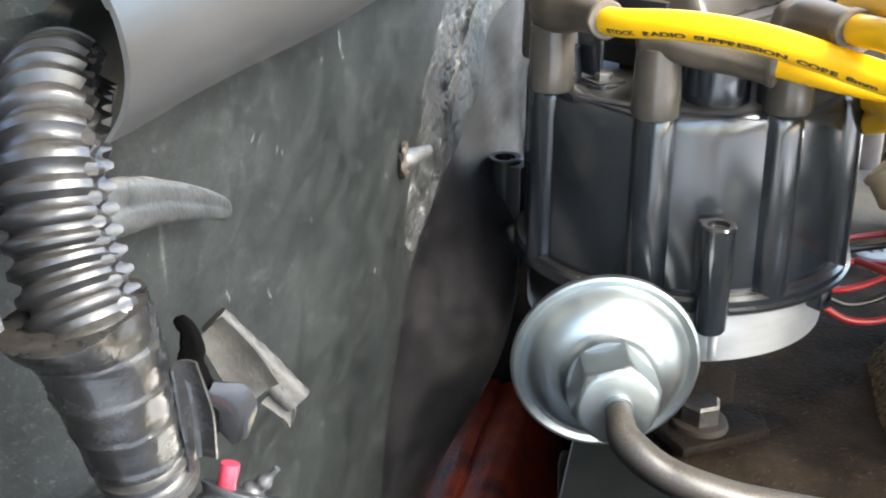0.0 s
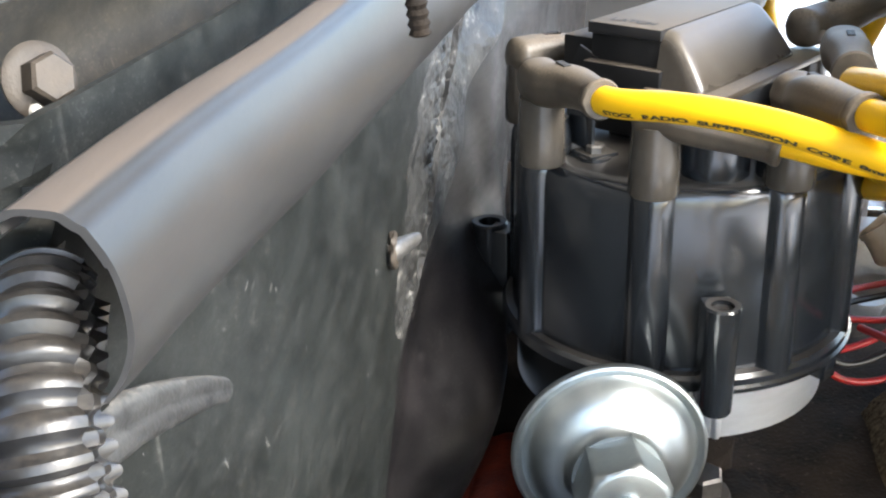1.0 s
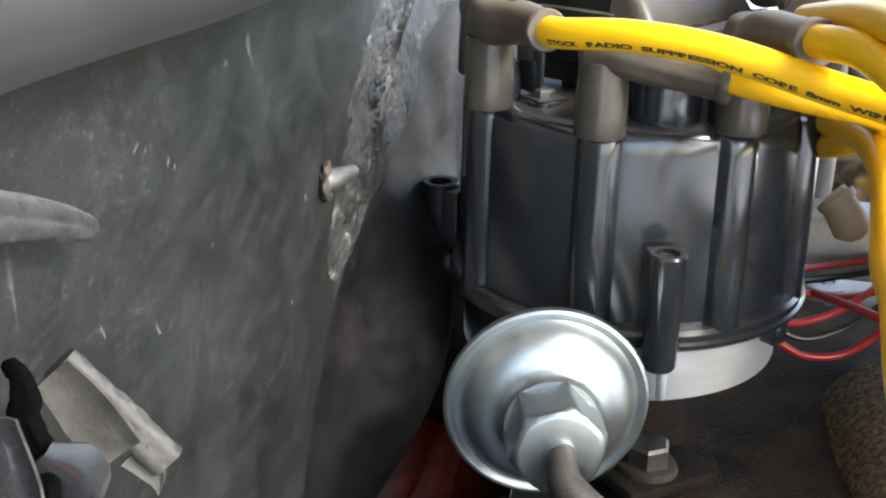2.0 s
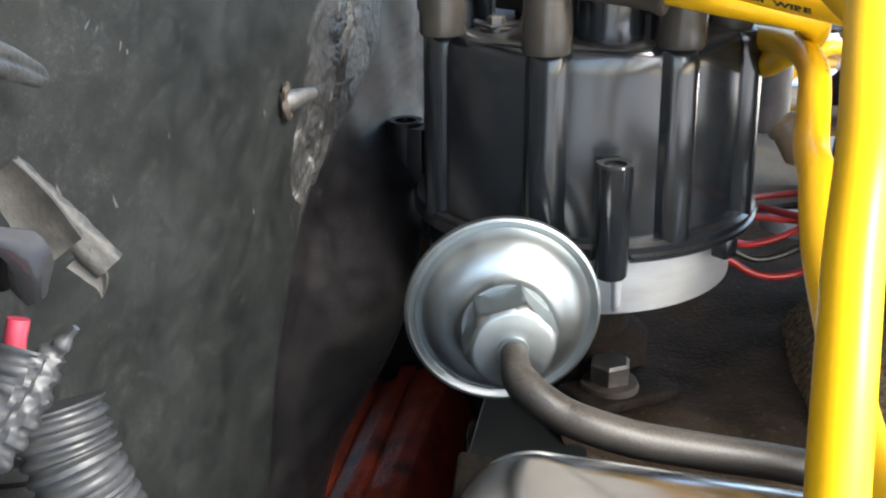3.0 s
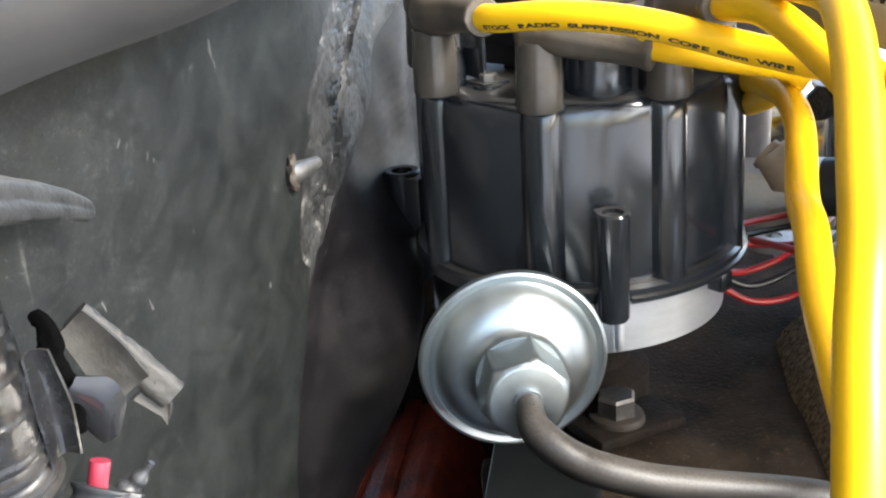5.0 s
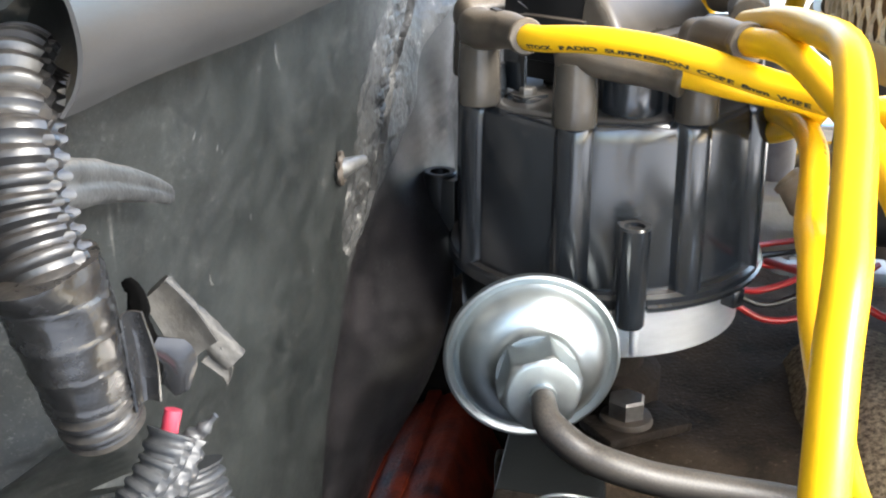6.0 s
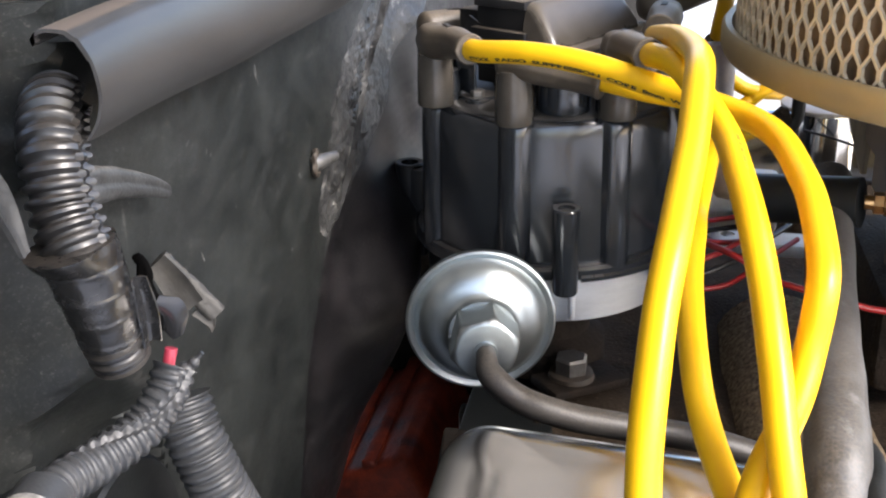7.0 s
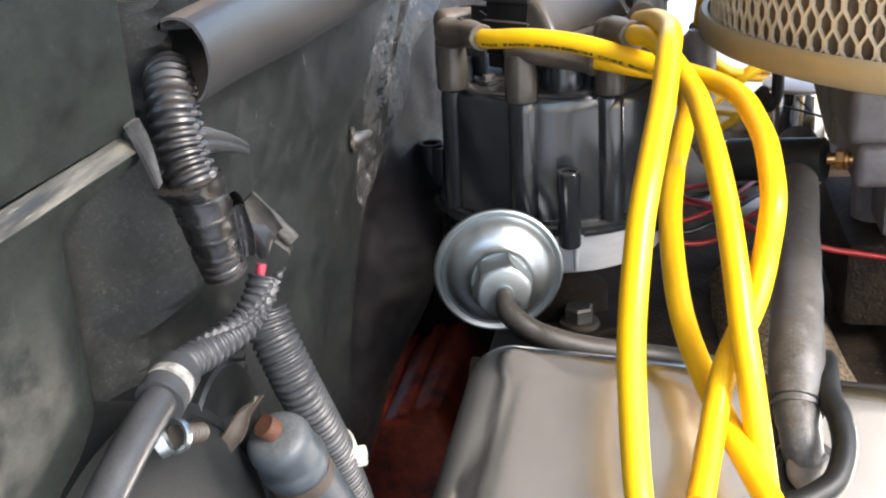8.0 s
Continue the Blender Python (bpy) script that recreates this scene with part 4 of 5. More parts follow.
vac_hose = thing("vacuum_hose", HOSE[0], "dull black rubber vacuum hose from the advance canister", "hose")
part("hose", shift(tube(HOSE, lambda s, d, w: 0.0042 + 0.0014 * smoothstep(0.001, 0.016, d), 24, 0.001), vac_hose.location), M_HOSE, vac_hose)
part("cuff", shift(tube([HOSE[0] - CN * 0.0006, HOSE[0] + CN * 0.0012], 0.0049, 24, 0.0006), vac_hose.location), M_ZINC, vac_hose, "plated collar at the nipple")

# ---------------------------------------------------------------- valve cover
VC = Vector((0.0474, 0.2385, 1.0352))
VX = Vector((0.987, -0.120, -0.100)).normalized()
VE = Vector((-0.11, -0.70, -0.70))
VE = (VE - VX * VE.dot(VX)).normalized()      # down the face
VN = VE.cross(VX).normalized()
if VN.z < 0:
    VN = -VN


def cover_mesh():
    """A pressed cover: flat panel, long rolled ends, tighter rolled sides and straight skirts."""
    L, W, H = 0.46, 0.128, 0.062
    ex, ey, drop = 0.036, 0.0165, 0.0165
    bm = bmesh.new()
    levels = [(0.0, -H, 0.016), (0.0, -0.035, 0.016), (0.0, -drop, 0.016)]
    for i in range(1, 13):
        a = math.pi / 2 * i / 12
        levels.append((1 - math.cos(a), -drop * (1 - math.sin(a)), 0.016 - 0.006 * i / 12))
    levels.append((1.06, 0.0, 0.0098))
    rings = []
    for k, h, R in levels:
        ix, iy = ex * k, ey * k
        x0, x1, y0, y1 = ix, L - ix, iy, W - iy
        ring = []
        for cx, cy, a0 in ((x1 - R, y0 + R, -90), (x1 - R, y1 - R, 0), (x0 + R, y1 - R, 90), (x0 + R, y0 + R, 180)):
            for i in range(13):
                a = radians(a0 + 90 * i / 12)
                px, py = cx + R * math.cos(a), cy + R * math.sin(a)
                px -= 0.16 * py * (1 - px / L)
                crown = 0.0007 * math.sin(math.pi * min(1.0, max(0.0, py / W)))
                ring.append(bm.verts.new(VX * px + VE * py + VN * (h + crown)))
        rings.append(ring)
    n = len(rings[0])
    for a, b in zip(rings, rings[1:]):
        for j in range(n):
            bm.faces.new((a[j], a[(j + 1) % n], b[(j + 1) % n], b[j]))
    bm.faces.new(rings[-1])
    return bm


valve_cover = thing("valve_cover", VC, "polished chrome valve cover reflecting the yellow leads", "valve cover")
part("cover", cover_mesh(), M_COVER, valve_cover, "smooth polished chrome pressing")
cover_m = Matrix((VX, -VE, VN)).transposed().to_4x4()
part("flange", block((0.474, 0.139, 0.004), cover_m @ Matrix.Translation((0.230, -0.0625, -0.0595)), 0.0018, 2), M_IRON, valve_cover, "grimy plated bolt-down flange")
part("gasket", block((0.470, 0.135, 0.004), cover_m @ Matrix.Translation((0.230, -0.0625, -0.0640)), 0.0010, 1), M_BLACKHOSE, valve_cover, "black rubber gasket")
part("rocker_rail", block((0.462, 0.127, 0.050), cover_m @ Matrix.Translation((0.230, -0.0625, -0.0912)), 0.004, 2), M_IRON, valve_cover, "dark cylinder head rail")

# ---------------------------------------------------------------- air cleaner
AC = Vector((0.345, 0.395, 1.117))
air = thing("air_cleaner", AC, "round chrome air cleaner with a mesh-wrapped paper element", "air cleaner")
part("pan", lathe([(0.0, -0.020), (0.060, -0.020), (0.075, -0.004), (0.150, -0.003), (0.172, -0.002), (0.1770, 0.0), (0.1785, 0.003), (0.1785, 0.011), (0.1770, 0.013), (0.1740, 0.0125), (0.1733, 0.0065), (0.172, 0.0045), (0.06, 0.002), (0, 0.002)], 128), M_GOLD, air, "amber-reflecting chrome base pan")
part("lid", lathe([(0.0, 0.085), (0.10, 0.085), (0.168, 0.080), (0.176, 0.077), (0.1785, 0.073), (0.1785, 0.066), (0.1765, 0.066), (0.17, 0.072), (0, 0.076)], 128), M_CHROME, air, "chrome lid")


def element_mesh():
    """Pleated paper ring."""
    bm = bmesh.new()
    n = 480
    rows = []
    for z in (0.004, 0.076):
        rows.append([bm.verts.new(((0.1690 if j % 2 else 0.1640) * math.cos(2 * math.pi * j / n), (0.1690 if j % 2 else 0.1640) * math.sin(2 * math.pi * j / n), z)) for j in range(n)])
    for j in range(n):
        bm.faces.new((rows[0][j], rows[0][(j + 1) % n], rows[1][(j + 1) % n], rows[1][j]))
    return bm


part("paper_element", element_mesh(), M_PAPER, air, "pleated tan paper element", smooth=False)


def expanded_mesh():
    """Diamond lattice of flat strands round the element."""
    verts, faces = [], []
    n, rows, z0, dz, R = 128, 8, 0.0070, 0.0086, 0.1715
    for i in range(rows):
        for j in range(n):
            for side in (-1, 1):
                a0 = 2 * math.pi * (j + 0.5 * (i % 2)) / n
                a1 = a0 + side * math.pi / n
                p, q = Vector((math.cos(a0), math.sin(a0), 0)), Vector((math.cos(a1), math.sin(a1), 0))
                b = len(verts)
                for d, z in ((p, z0 + (i + 0.16) * dz), (q, z0 + (i + 0.84) * dz)):
                    t = Vector((-d.y, d.x, 0)) * 0.00072
                    zz = Vector((0, 0, z))
                    verts.extend([d * (R + 0.0009) + t + zz, d * (R + 0.0009) - t + zz, d * (R - 0.0006) - t + zz, d * (R - 0.0006) + t + zz])
                faces.extend([(b, b + 1, b + 5, b + 4), (b + 1, b + 2, b + 6, b + 5), (b + 2, b + 3, b + 7, b + 6), (b + 3, b, b + 4, b + 7)])
            a0 = 2 * math.pi * (j + 0.5 * (i % 2)) / n
            d = Vector((math.cos(a0), math.sin(a0), 0))
            b = len(verts)
            for z in (z0 + (i - 0.17) * dz, z0 + (i + 0.17) * dz):
                t = Vector((-d.y, d.x, 0)) * 0.0010
                zz = Vector((0, 0, z))
                verts.extend([d * (R + 0.0009) + t + zz, d * (R + 0.0009) - t + zz, d * (R - 0.0006) - t + zz, d * (R - 0.0006) + t + zz])
            faces.extend([(b, b + 1, b + 5, b + 4), (b + 1, b + 2, b + 6, b + 5), (b + 2, b + 3, b + 7, b + 6), (b + 3, b, b + 4, b + 7)])
    me = bpy.data.meshes.new("mesh_wrap")
    me.from_pydata([tuple(v) for v in verts], [], faces)
    me.materials.append(M_MESH)
    return me


wrap = new("mesh_wrap", expanded_mesh())
wrap.parent = air
tagged(wrap, "diamond expanded-metal mesh", kind="stuff")


# ---------------------------------------------------------------- print on the leads
def on_wire(bm, points, s0, phi, name, parent, material=M_INK, r=WIRE_R):
    """Bends a flat mesh (x along, y up, in metres) round a lead, from s0 metres along it."""
    path, length = spline(points, 0.001)
    n = len(path) - 1
    for v in bm.verts:
        k = min(max((s0 + v.co.x) / length * n, 0), n - 1e-4)
        i = int(k)
        p = path[i].lerp(path[i + 1], k - i)
        t = (path[min(i + 2, n)] - path[max(i - 1, 0)]).normalized()
        f = Vector((-0.15, -0.85, 0.50))
        f = (f - t * f.dot(t)).normalized()
        u = f.cross(t)
        if t.x < -0.3:
            u = -u
        w = v.co.y / r + phi
        v.co = p + (f * math.cos(w) + u * math.sin(w)) * (r + 0.00008)
    ob = part(name, shift(bm, parent.location), material, parent, smooth=False)
    return ob


def bars(widths, h, gap=0.0008):
    bm = bmesh.new()
    x = 0.0
    for w in widths:
        k = max(1, int(w / 0.001))
        for i in range(k):
            q = [bm.verts.new((x + w * (i + a) / k, b, 0)) for a, b in ((0, -h / 2), (1, -h / 2), (1, h / 2), (0, h / 2))]
            bm.faces.new(q)
        x += w + gap
    return bm


leads = [o for o in scene.objects if o.name.startswith("plug_lead")]
bm = flat_text("RADIO  SUPPRESSION  CORE  8mm  WIRE", 0.0036, 0.00020)
xs = [v.co.x for v in bm.verts]
x0, x1 = min(xs), max(xs)
for v in bm.verts:
    v.co.x = (v.co.x - x0) / (x1 - x0) * 0.088
    v.co.y = (v.co.y - 0.0013) * 0.62
on_wire(bm, W_ONE, 0.0245, -1.08, "lettering", leads[0])
bm = flat_text("STOCK", 0.0036, 0.00020)
xs = [v.co.x for v in bm.verts]
x0, x1 = min(xs), max(xs)
for v in bm.verts:
    v.co.x = (v.co.x - x0) / (x1 - x0) * 0.0105
    v.co.y = (v.co.y - 0.0013) * 0.62
on_wire(bm, W_ONE, 0.0112, -1.08, "lettering", leads[0])
on_wire(bars((0.003, 0.002, 0.004, 0.002), 0.0012, 0.0014), W_A, 0.085, 0.7, "print_bar", leads[1], M_FADED)
on_wire(bars((0.004, 0.003, 0.002), 0.0012, 0.0014), W_D, 0.120, 0.6, "print_bar", leads[3], M_FADED)
on_wire(bars((0.004, 0.002, 0.003, 0.004, 0.002), 0.0013, 0.0012), W_B, 0.085, 0.5, "print_bar", leads[2], M_FADED)
on_wire(bars((0.005, 0.002, 0.004), 0.0013, 0.0012), W_B, 0.130, 0.9, "print_bar", leads[2], M_FADED)
on_wire(bars((0.003, 0.002, 0.003), 0.0013, 0.0012), W_E, 0.050, 0.4, "print_bar", leads[4], M_FADED)

# ---------------------------------------------------------------- wiring loom on the firewall
def angle_towards(points, direction, up=(0, 0, 1), k=0.5):
    """The tube angle that faces a direction, half-way along or at the share k."""
    path, _ = spline(points)
    t, a, b = frames_along(path, up)[int(k * (len(path) - 1))]
    d = Vector(direction)
    return math.atan2(d.dot(b), d.dot(a))


def corrugated(r, pitch, slit=None, depth=0.13, wind=0.0):
    def f(s, d, w):
        k = (d / pitch) % 1.0
        side = 0.0
        if slit is not None:
            a = (w - slit - wind * (s - 0.5) + math.pi) % (2 * math.pi) - math.pi
            side = smoothstep(0.30, 0.06, abs(a))
            if abs(a) < 0.5:
                k = (d / pitch + (0.5 if a > 0 else 0.0)) % 1.0
        ridge = 0.5 + 0.5 * math.tanh(2.0 * math.cos(2 * math.pi * k) + 0.25)
        return r * (1 - depth + depth * ridge * (1 - side) ** 1.5 - 0.16 * side * side)
    return f


LOOM = [(-0.0424, 0.1678, 1.1616), (-0.0398, 0.1583, 1.1613), (-0.0369, 0.1485, 1.1553), (-0.0346, 0.1434, 1.1434), (-0.0310, 0.1399, 1.1344), (-0.0300, 0.1402, 1.1315)]
loom = thing("wiring_loom", (-0.030, 0.14, 1.14), "black corrugated split wiring loom bound with vinyl tape", "wiring loom")
part("conduit", shift(tube(LOOM, corrugated(0.0082, 0.0033, angle_towards(LOOM, (1.0, 0.25, 0.2)), 0.19), 40, 0.00045), loom.location), M_LOOM, loom, "glossy ribbed black conduit")
single_tape = [(-0.0314, 0.1400, 1.1368), (-0.0299, 0.1408, 1.1260), (-0.0289, 0.1420, 1.1180), (-0.0283, 0.1432, 1.1118)]
TAPE_SIDE = angle_towards(single_tape, (-0.6, -0.8, 0.0))


def tape_radius(q, d, w):
    """Spiral-wound tape whose free top edge flares out on one side."""
    near = math.cos(w - TAPE_SIDE)
    r = 0.0087 - 0.0014 * smoothstep(0.15, 1.0, q)
    r += 0.0034 * smoothstep(0.26, 0.0, q) * smoothstep(-0.1, 0.8, near)
    lap = ((d + 0.0022 * w / math.pi) / 0.0062) % 1.0
    r += 0.00028 * (1 - lap) + 0.00030 * n3(0.0085 * math.cos(w), 0.0085 * math.sin(w), d * 1.3, 210)
    return r


part("tape_wrap", shift(tube(single_tape, tape_radius, 64, 0.0004), loom.location), M_TAPE, loom, "loose shiny black tape")
SMALL = [(-0.0170, 0.1520, 1.0990), (-0.0190, 0.1480, 1.0930), (-0.0240, 0.1420, 1.0870), (-0.0313, 0.1319, 1.0846), (-0.0370, 0.1198, 1.0852), (-0.0368, 0.1049, 1.0871)]
slit_top, slit_mid = angle_towards(SMALL, (0.95, -0.25, 0.1), k=0.05), angle_towards(SMALL, (-0.1, -0.45, 0.9), k=0.5)
part("branch_conduit", shift(tube(SMALL, corrugated(0.0056, 0.0029, slit_mid, wind=2 * ((slit_mid - slit_top + math.pi) % (2 * math.pi) - math.pi)), 40, 0.0004), loom.location), M_LOOM2, loom, "weathered grey branch conduit with a winding slit")
part("branch_hose", shift(tube([(-0.0368, 0.1030, 1.0872), (-0.0394, 0.0802, 1.0847), (-0.0446, 0.0501, 1.0749), (-0.050, 0.0, 1.06)], 0.0052, 28, 0.001), loom.location), M_LOOM2, loom, "smooth grey branch sleeve")
RIGHT = [(-0.0238, 0.1738, 1.0775), (-0.0218, 0.1716, 1.0705), (-0.0192, 0.1700, 1.0641), (-0.0144, 0.1697, 1.0498), (-0.0104, 0.1776, 1.0300), (-0.0078, 0.1895, 1.0081), (-0.0053, 0.2096, 0.9706)]
part("lower_conduit", shift(tube(RIGHT, corrugated(0.0083, 0.0026), 36, 0.0004), loom.location), M_LOOM2, loom, "weathered grey ribbed conduit")
part("conduit_end", shift(tube([(-0.0284, 0.1430, 1.1128), (-0.0279, 0.1440, 1.1088), (-0.0273, 0.1452, 1.1048)], corrugated(0.0074, 0.0030, None, 0.16), 32, 0.0004), loom.location), M_LOOM, loom, "shiny ribbed conduit end")
PINK = [(-0.0174, 0.1522, 1.1038), (-0.0176, 0.1519, 1.1028), (-0.0182, 0.1512, 1.1000), (-0.0185, 0.1500, 1.0950)]
part("pink_wire", shift(tube(PINK, 0.0016, 12, 0.001), loom.location), M_PINK, loom, "pink wire showing between conduits")

# studs and marks on the firewall
stud = thing("firewall_stud", (wall_x(0.359) + 0.0016, 0.3590, 1.0848), "short pointed steel stud in rusty sealer on the firewall", "stud")
part("shank", lathe([(0, -0.004), (0.0040, -0.004), (0.0037, 0.0010), (0.0034, 0.0022), (0.0022, 0.0105), (0.0018, 0.0120), (0.0013, 0.0126), (0, 0.0128)], 24, m=axis_pose((0, 0, 0), (1, 1.25, 0.10))), M_STUD, stud)

# ---------------------------------------------------------------- round the distributor's foot
hold_down = thing("hold_down_clamp", (0.1010, 0.4000, 0.955), "sooty distributor hold-down clamp with a plated bolt", "clamp")
HL = hold_down.location
bm = block((0.045, 0.024, 0.005), Matrix.Translation((0.1060, 0.4010, 0.9550)) @ pose(0, 0, 0, 0, 4, 30), 0.0015, 2)
part("plate", shift(bm, HL), M_IRON, hold_down)
bm = lathe([(0, 0.957), (0.0115, 0.957), (0.0118, 0.958), (0.0110, 0.9605), (0.0085, 0.9612), (0, 0.9612)], 32, m=Matrix.Translation((0.1015, 0.4000, 0)))
part("washer", shift(bm, HL), M_BOLTDUST, hold_down, "grimy washer flange")
part("bolt_head", shift(prism(6, 0.0085, 0.0085, Matrix.Translation((0.1015, 0.4000, 0.9610)) @ pose(0, 0, 0, 0, 0, 20), 0.0012), HL), M_STEEL, hold_down, "plated hex bolt head")

# bracket foot beside the block
single("stay_bracket", block((0.030, 0.010, 0.045), Matrix.Translation((0.060, 0.405, 0.915)) @ pose(0, 0, 0, 8, 0, -9), 0.002, 2), M_IRON, "small dark steel stay bracket beside the block", "bracket")

# ---------------------------------------------------------------- in front of and beyond the distributor
breather_path = [(0.2230, 0.4150, 1.0560), (0.2170, 0.3900, 1.0470), (0.2040, 0.3400, 1.0360), (0.1940, 0.3000, 1.0300), (0.1744, 0.2279, 1.0312), (0.1700, 0.2100, 1.0215), (0.1680, 0.2020, 1.0150)]
breather = thing("breather_hose", (0.1940, 0.300, 1.030), "thick dusty grey rubber breather hose", "hose")
part("hose", shift(tube(breather_path, lambda s, d, w: 0.0106 + 0.0002 * math.sin(30 * s), 32, 0.002), breather.location), M_GREYHOSE, breather)
part("collar", shift(tube([(0.1693, 0.2070, 1.0170), (0.1677, 0.2010, 1.0148)], 0.0108, 32, 0.001), breather.location), M_BLACKHOSE, breather, "black hardened hose end")
pcv = thing("breather_valve", (0.1692, 0.1876, 0.9949), "dull breather valve elbow pushed into the valve cover", "valve")
part("elbow", shift(tube([(0.1682, 0.2030, 1.0155), (0.1676, 0.1965, 1.0135), (0.1672, 0.1905, 1.0090), (0.1685, 0.1880, 1.0010)], lambda s, d, w: 0.0086 - 0.0010 * smoothstep(0.3, 0.5, s), 28, 0.001), pcv.location), M_GREYHOSE, pcv, "dull grey moulded elbow")
part("body", lathe([(0, -0.006), (0.0074, -0.006), (0.0074, 0.006), (0.0086, 0.0065), (0.0088, 0.0085), (0.0074, 0.0095), (0, 0.0100)], 32, m=axis_pose((0, 0, 0), VN)), M_STEEL, pcv, "plated barrel")
part("grommet", lathe([(0.0076, -0.003), (0.0125, -0.002), (0.0140, 0.001), (0.0130, 0.0040), (0.0095, 0.0048), (0.0076, 0.0040)], 36, m=axis_pose((0, 0, 0), VN)), M_BLACKHOSE, pcv, "black rubber grommet")
single("return_hose", tube([(0.1960, 0.2560, 1.0060), (0.1840, 0.2200, 1.0240), (0.1795, 0.1985, 1.0210), (0.1800, 0.1880, 1.0190), (0.1790, 0.1770, 1.0130), (0.1730, 0.1660, 1.0070), (0.1630, 0.1600, 1.0040), (0.1530, 0.1560, 1.0030)], 0.0046, 20, 0.002), M_BLACKHOSE, "short black hose curling round the breather valve", "hose")

single("fuel_hose", tube([(0.1860, 0.4110, 1.0487), (0.2000, 0.4020, 1.0510), (0.2290, 0.3850, 1.0550)], 0.0116, 28, 0.002), M_BLACKHOSE, "thick black rubber hose beside the carburettor", "hose")
fitting = thing("pipe_fitting", (0.2328, 0.3805, 1.0565), "aged brass hex pipe fitting in the carburettor", "fitting")
fm = axis_pose((0, 0, 0), (0.95, -0.25, 0.0))
part("hex", prism(6, 0.0050, 0.0045, fm, 0.0006), M_BRASS, fitting)
part("thread", lathe([(0, -0.004), (0.0032, -0.004), (0.0032, 0.010), (0, 0.014)], 20, m=fm), M_BRASS, fitting)
part("ring", lathe([(0.003, 0.0045), (0.0056, 0.0045), (0.0058, 0.006), (0.003, 0.007)], 24, m=fm), M_BRASS, fitting)

carb = thing("carburettor", (0.300, 0.400, 1.00), "grey cast carburettor body under the air cleaner", "carburettor")
CL = carb.location
part("bowl", shift(block((0.110, 0.075, 0.040), Matrix.Translation((0.2950, 0.3980, 1.0850)) @ pose(0, 0, 0, 0, 0, -9), 0.006, 3), CL), M_PURPLE, carb)
part("lower_bowl", shift(block((0.110, 0.070, 0.024), Matrix.Translation((0.2985, 0.3920, 1.0560)) @ pose(0, 0, 0, 0, 0, -9), 0.005, 3), CL), M_PURPLE, carb)
part("throttle_body", shift(block((0.120, 0.100, 0.030), Matrix.Translation((0.3250, 0.4150, 1.0280)) @ pose(0, 0, 0, 0, 0, -9), 0.004, 2), CL), M_PURPLE, carb)
part("mount_plate", shift(block((0.150, 0.120, 0.050), Matrix.Translation((0.3250, 0.4250, 0.9850)) @ pose(0, 0, 0, 0, 0, -9), 0.006, 2), CL), M_DECK, carb)
bm = tube([(0.2680, 0.4200, 1.0350), (0.2690, 0.4180, 1.0080), (0.2710, 0.4160, 0.9600)], lambda s, d, w: 0.0125 + 0.0018 * smoothstep(0.45, 0.5, s), 28, 0.002)
part("choke_tube", shift(bm, CL), M_PURPLE, carb, "dusty light grey cast tube")


def plate(points, thick, name="plate"):
    """An extruded outline; points in order, thickness along their normal."""
    bm = bmesh.new()
    vs = [bm.verts.new(Vector(p)) for p in points]
    f = bm.faces.new(vs)
    bm.normal_update()
    nrm = f.normal.copy()
    r = bmesh.ops.extrude_face_region(bm, geom=[f])
    bmesh.ops.translate(bm, vec=nrm * thick, verts=[v for v in r["geom"] if isinstance(v, bmesh.types.BMVert)])
    return bm


single("throttle_bracket", plate([(0.2371, 0.45, 1.1020), (0.2539, 0.45, 1.1020), (0.2539, 0.45, 1.0907), (0.2534, 0.45, 1.0650), (0.2530, 0.45, 1.0464), (0.2502, 0.45, 1.0465), (0.2432, 0.45, 1.0683), (0.2371, 0.45, 1.0913)], 0.002), M_BRUSHED, "scratched tapering steel bracket under the air cleaner", "bracket", smooth=False)
hanger = thing("hanger_bracket", (0.2600, 0.6000, 1.0230), "black painted hooked linkage bracket", "bracket")
HB = hanger.location
part("head", shift(plate([(0.2430, 0.600, 1.0780), (0.2790, 0.600, 1.0780), (0.2747, 0.600, 1.0642), (0.2713, 0.600, 1.0549), (0.2635, 0.600, 1.0541), (0.2573, 0.600, 1.0506), (0.2478, 0.600, 1.0579), (0.2455, 0.600, 1.0653)], 0.010), HB), M_COIL, hanger)
part("arm", shift(tube([(0.2596, 0.6030, 1.0600), (0.2600, 0.6030, 1.0430), (0.2592, 0.6030, 1.0330), (0.2545, 0.6030, 1.0265), (0.2440, 0.6030, 1.0255)], lambda q, d, w: 0.0036 * (1 + 0.25 * math.cos(2 * w)), 18, 0.001), HB), M_COIL, hanger)
part("tab", shift(plate([(0.2417, 0.595, 1.0274), (0.2419, 0.595, 1.0379), (0.2473, 0.595, 1.0429), (0.2516, 0.595, 1.0420), (0.2548, 0.595, 1.0337), (0.2488, 0.595, 1.0240)], 0.004), HB), M_IRON, hanger, "rusty tab on the hook")
single("linkage_rod", tube([(0.2608, 0.590, 1.0292), (0.2774, 0.588, 1.0248), (0.2969, 0.586, 1.0181)], 0.0009, 10, 0.004), M_COIL, "thin black throttle linkage rod", "rod")
single("vacuum_line", tube([(0.1900, 0.555, 1.0960), (0.1971, 0.560, 1.0891), (0.2076, 0.560, 1.0819), (0.2181, 0.562, 1.0747), (0.2292, 0.570, 1.0701), (0.2420, 0.590, 1.0670)], 0.0031, 18, 0.001), M_BLACKHOSE, "black rubber vacuum line under the air cleaner", "hose")

chrome_can = thing("chrome_breather", (0.2856, 0.6300, 0.93), "polished chrome breather cylinder beyond the carburettor", "breather")
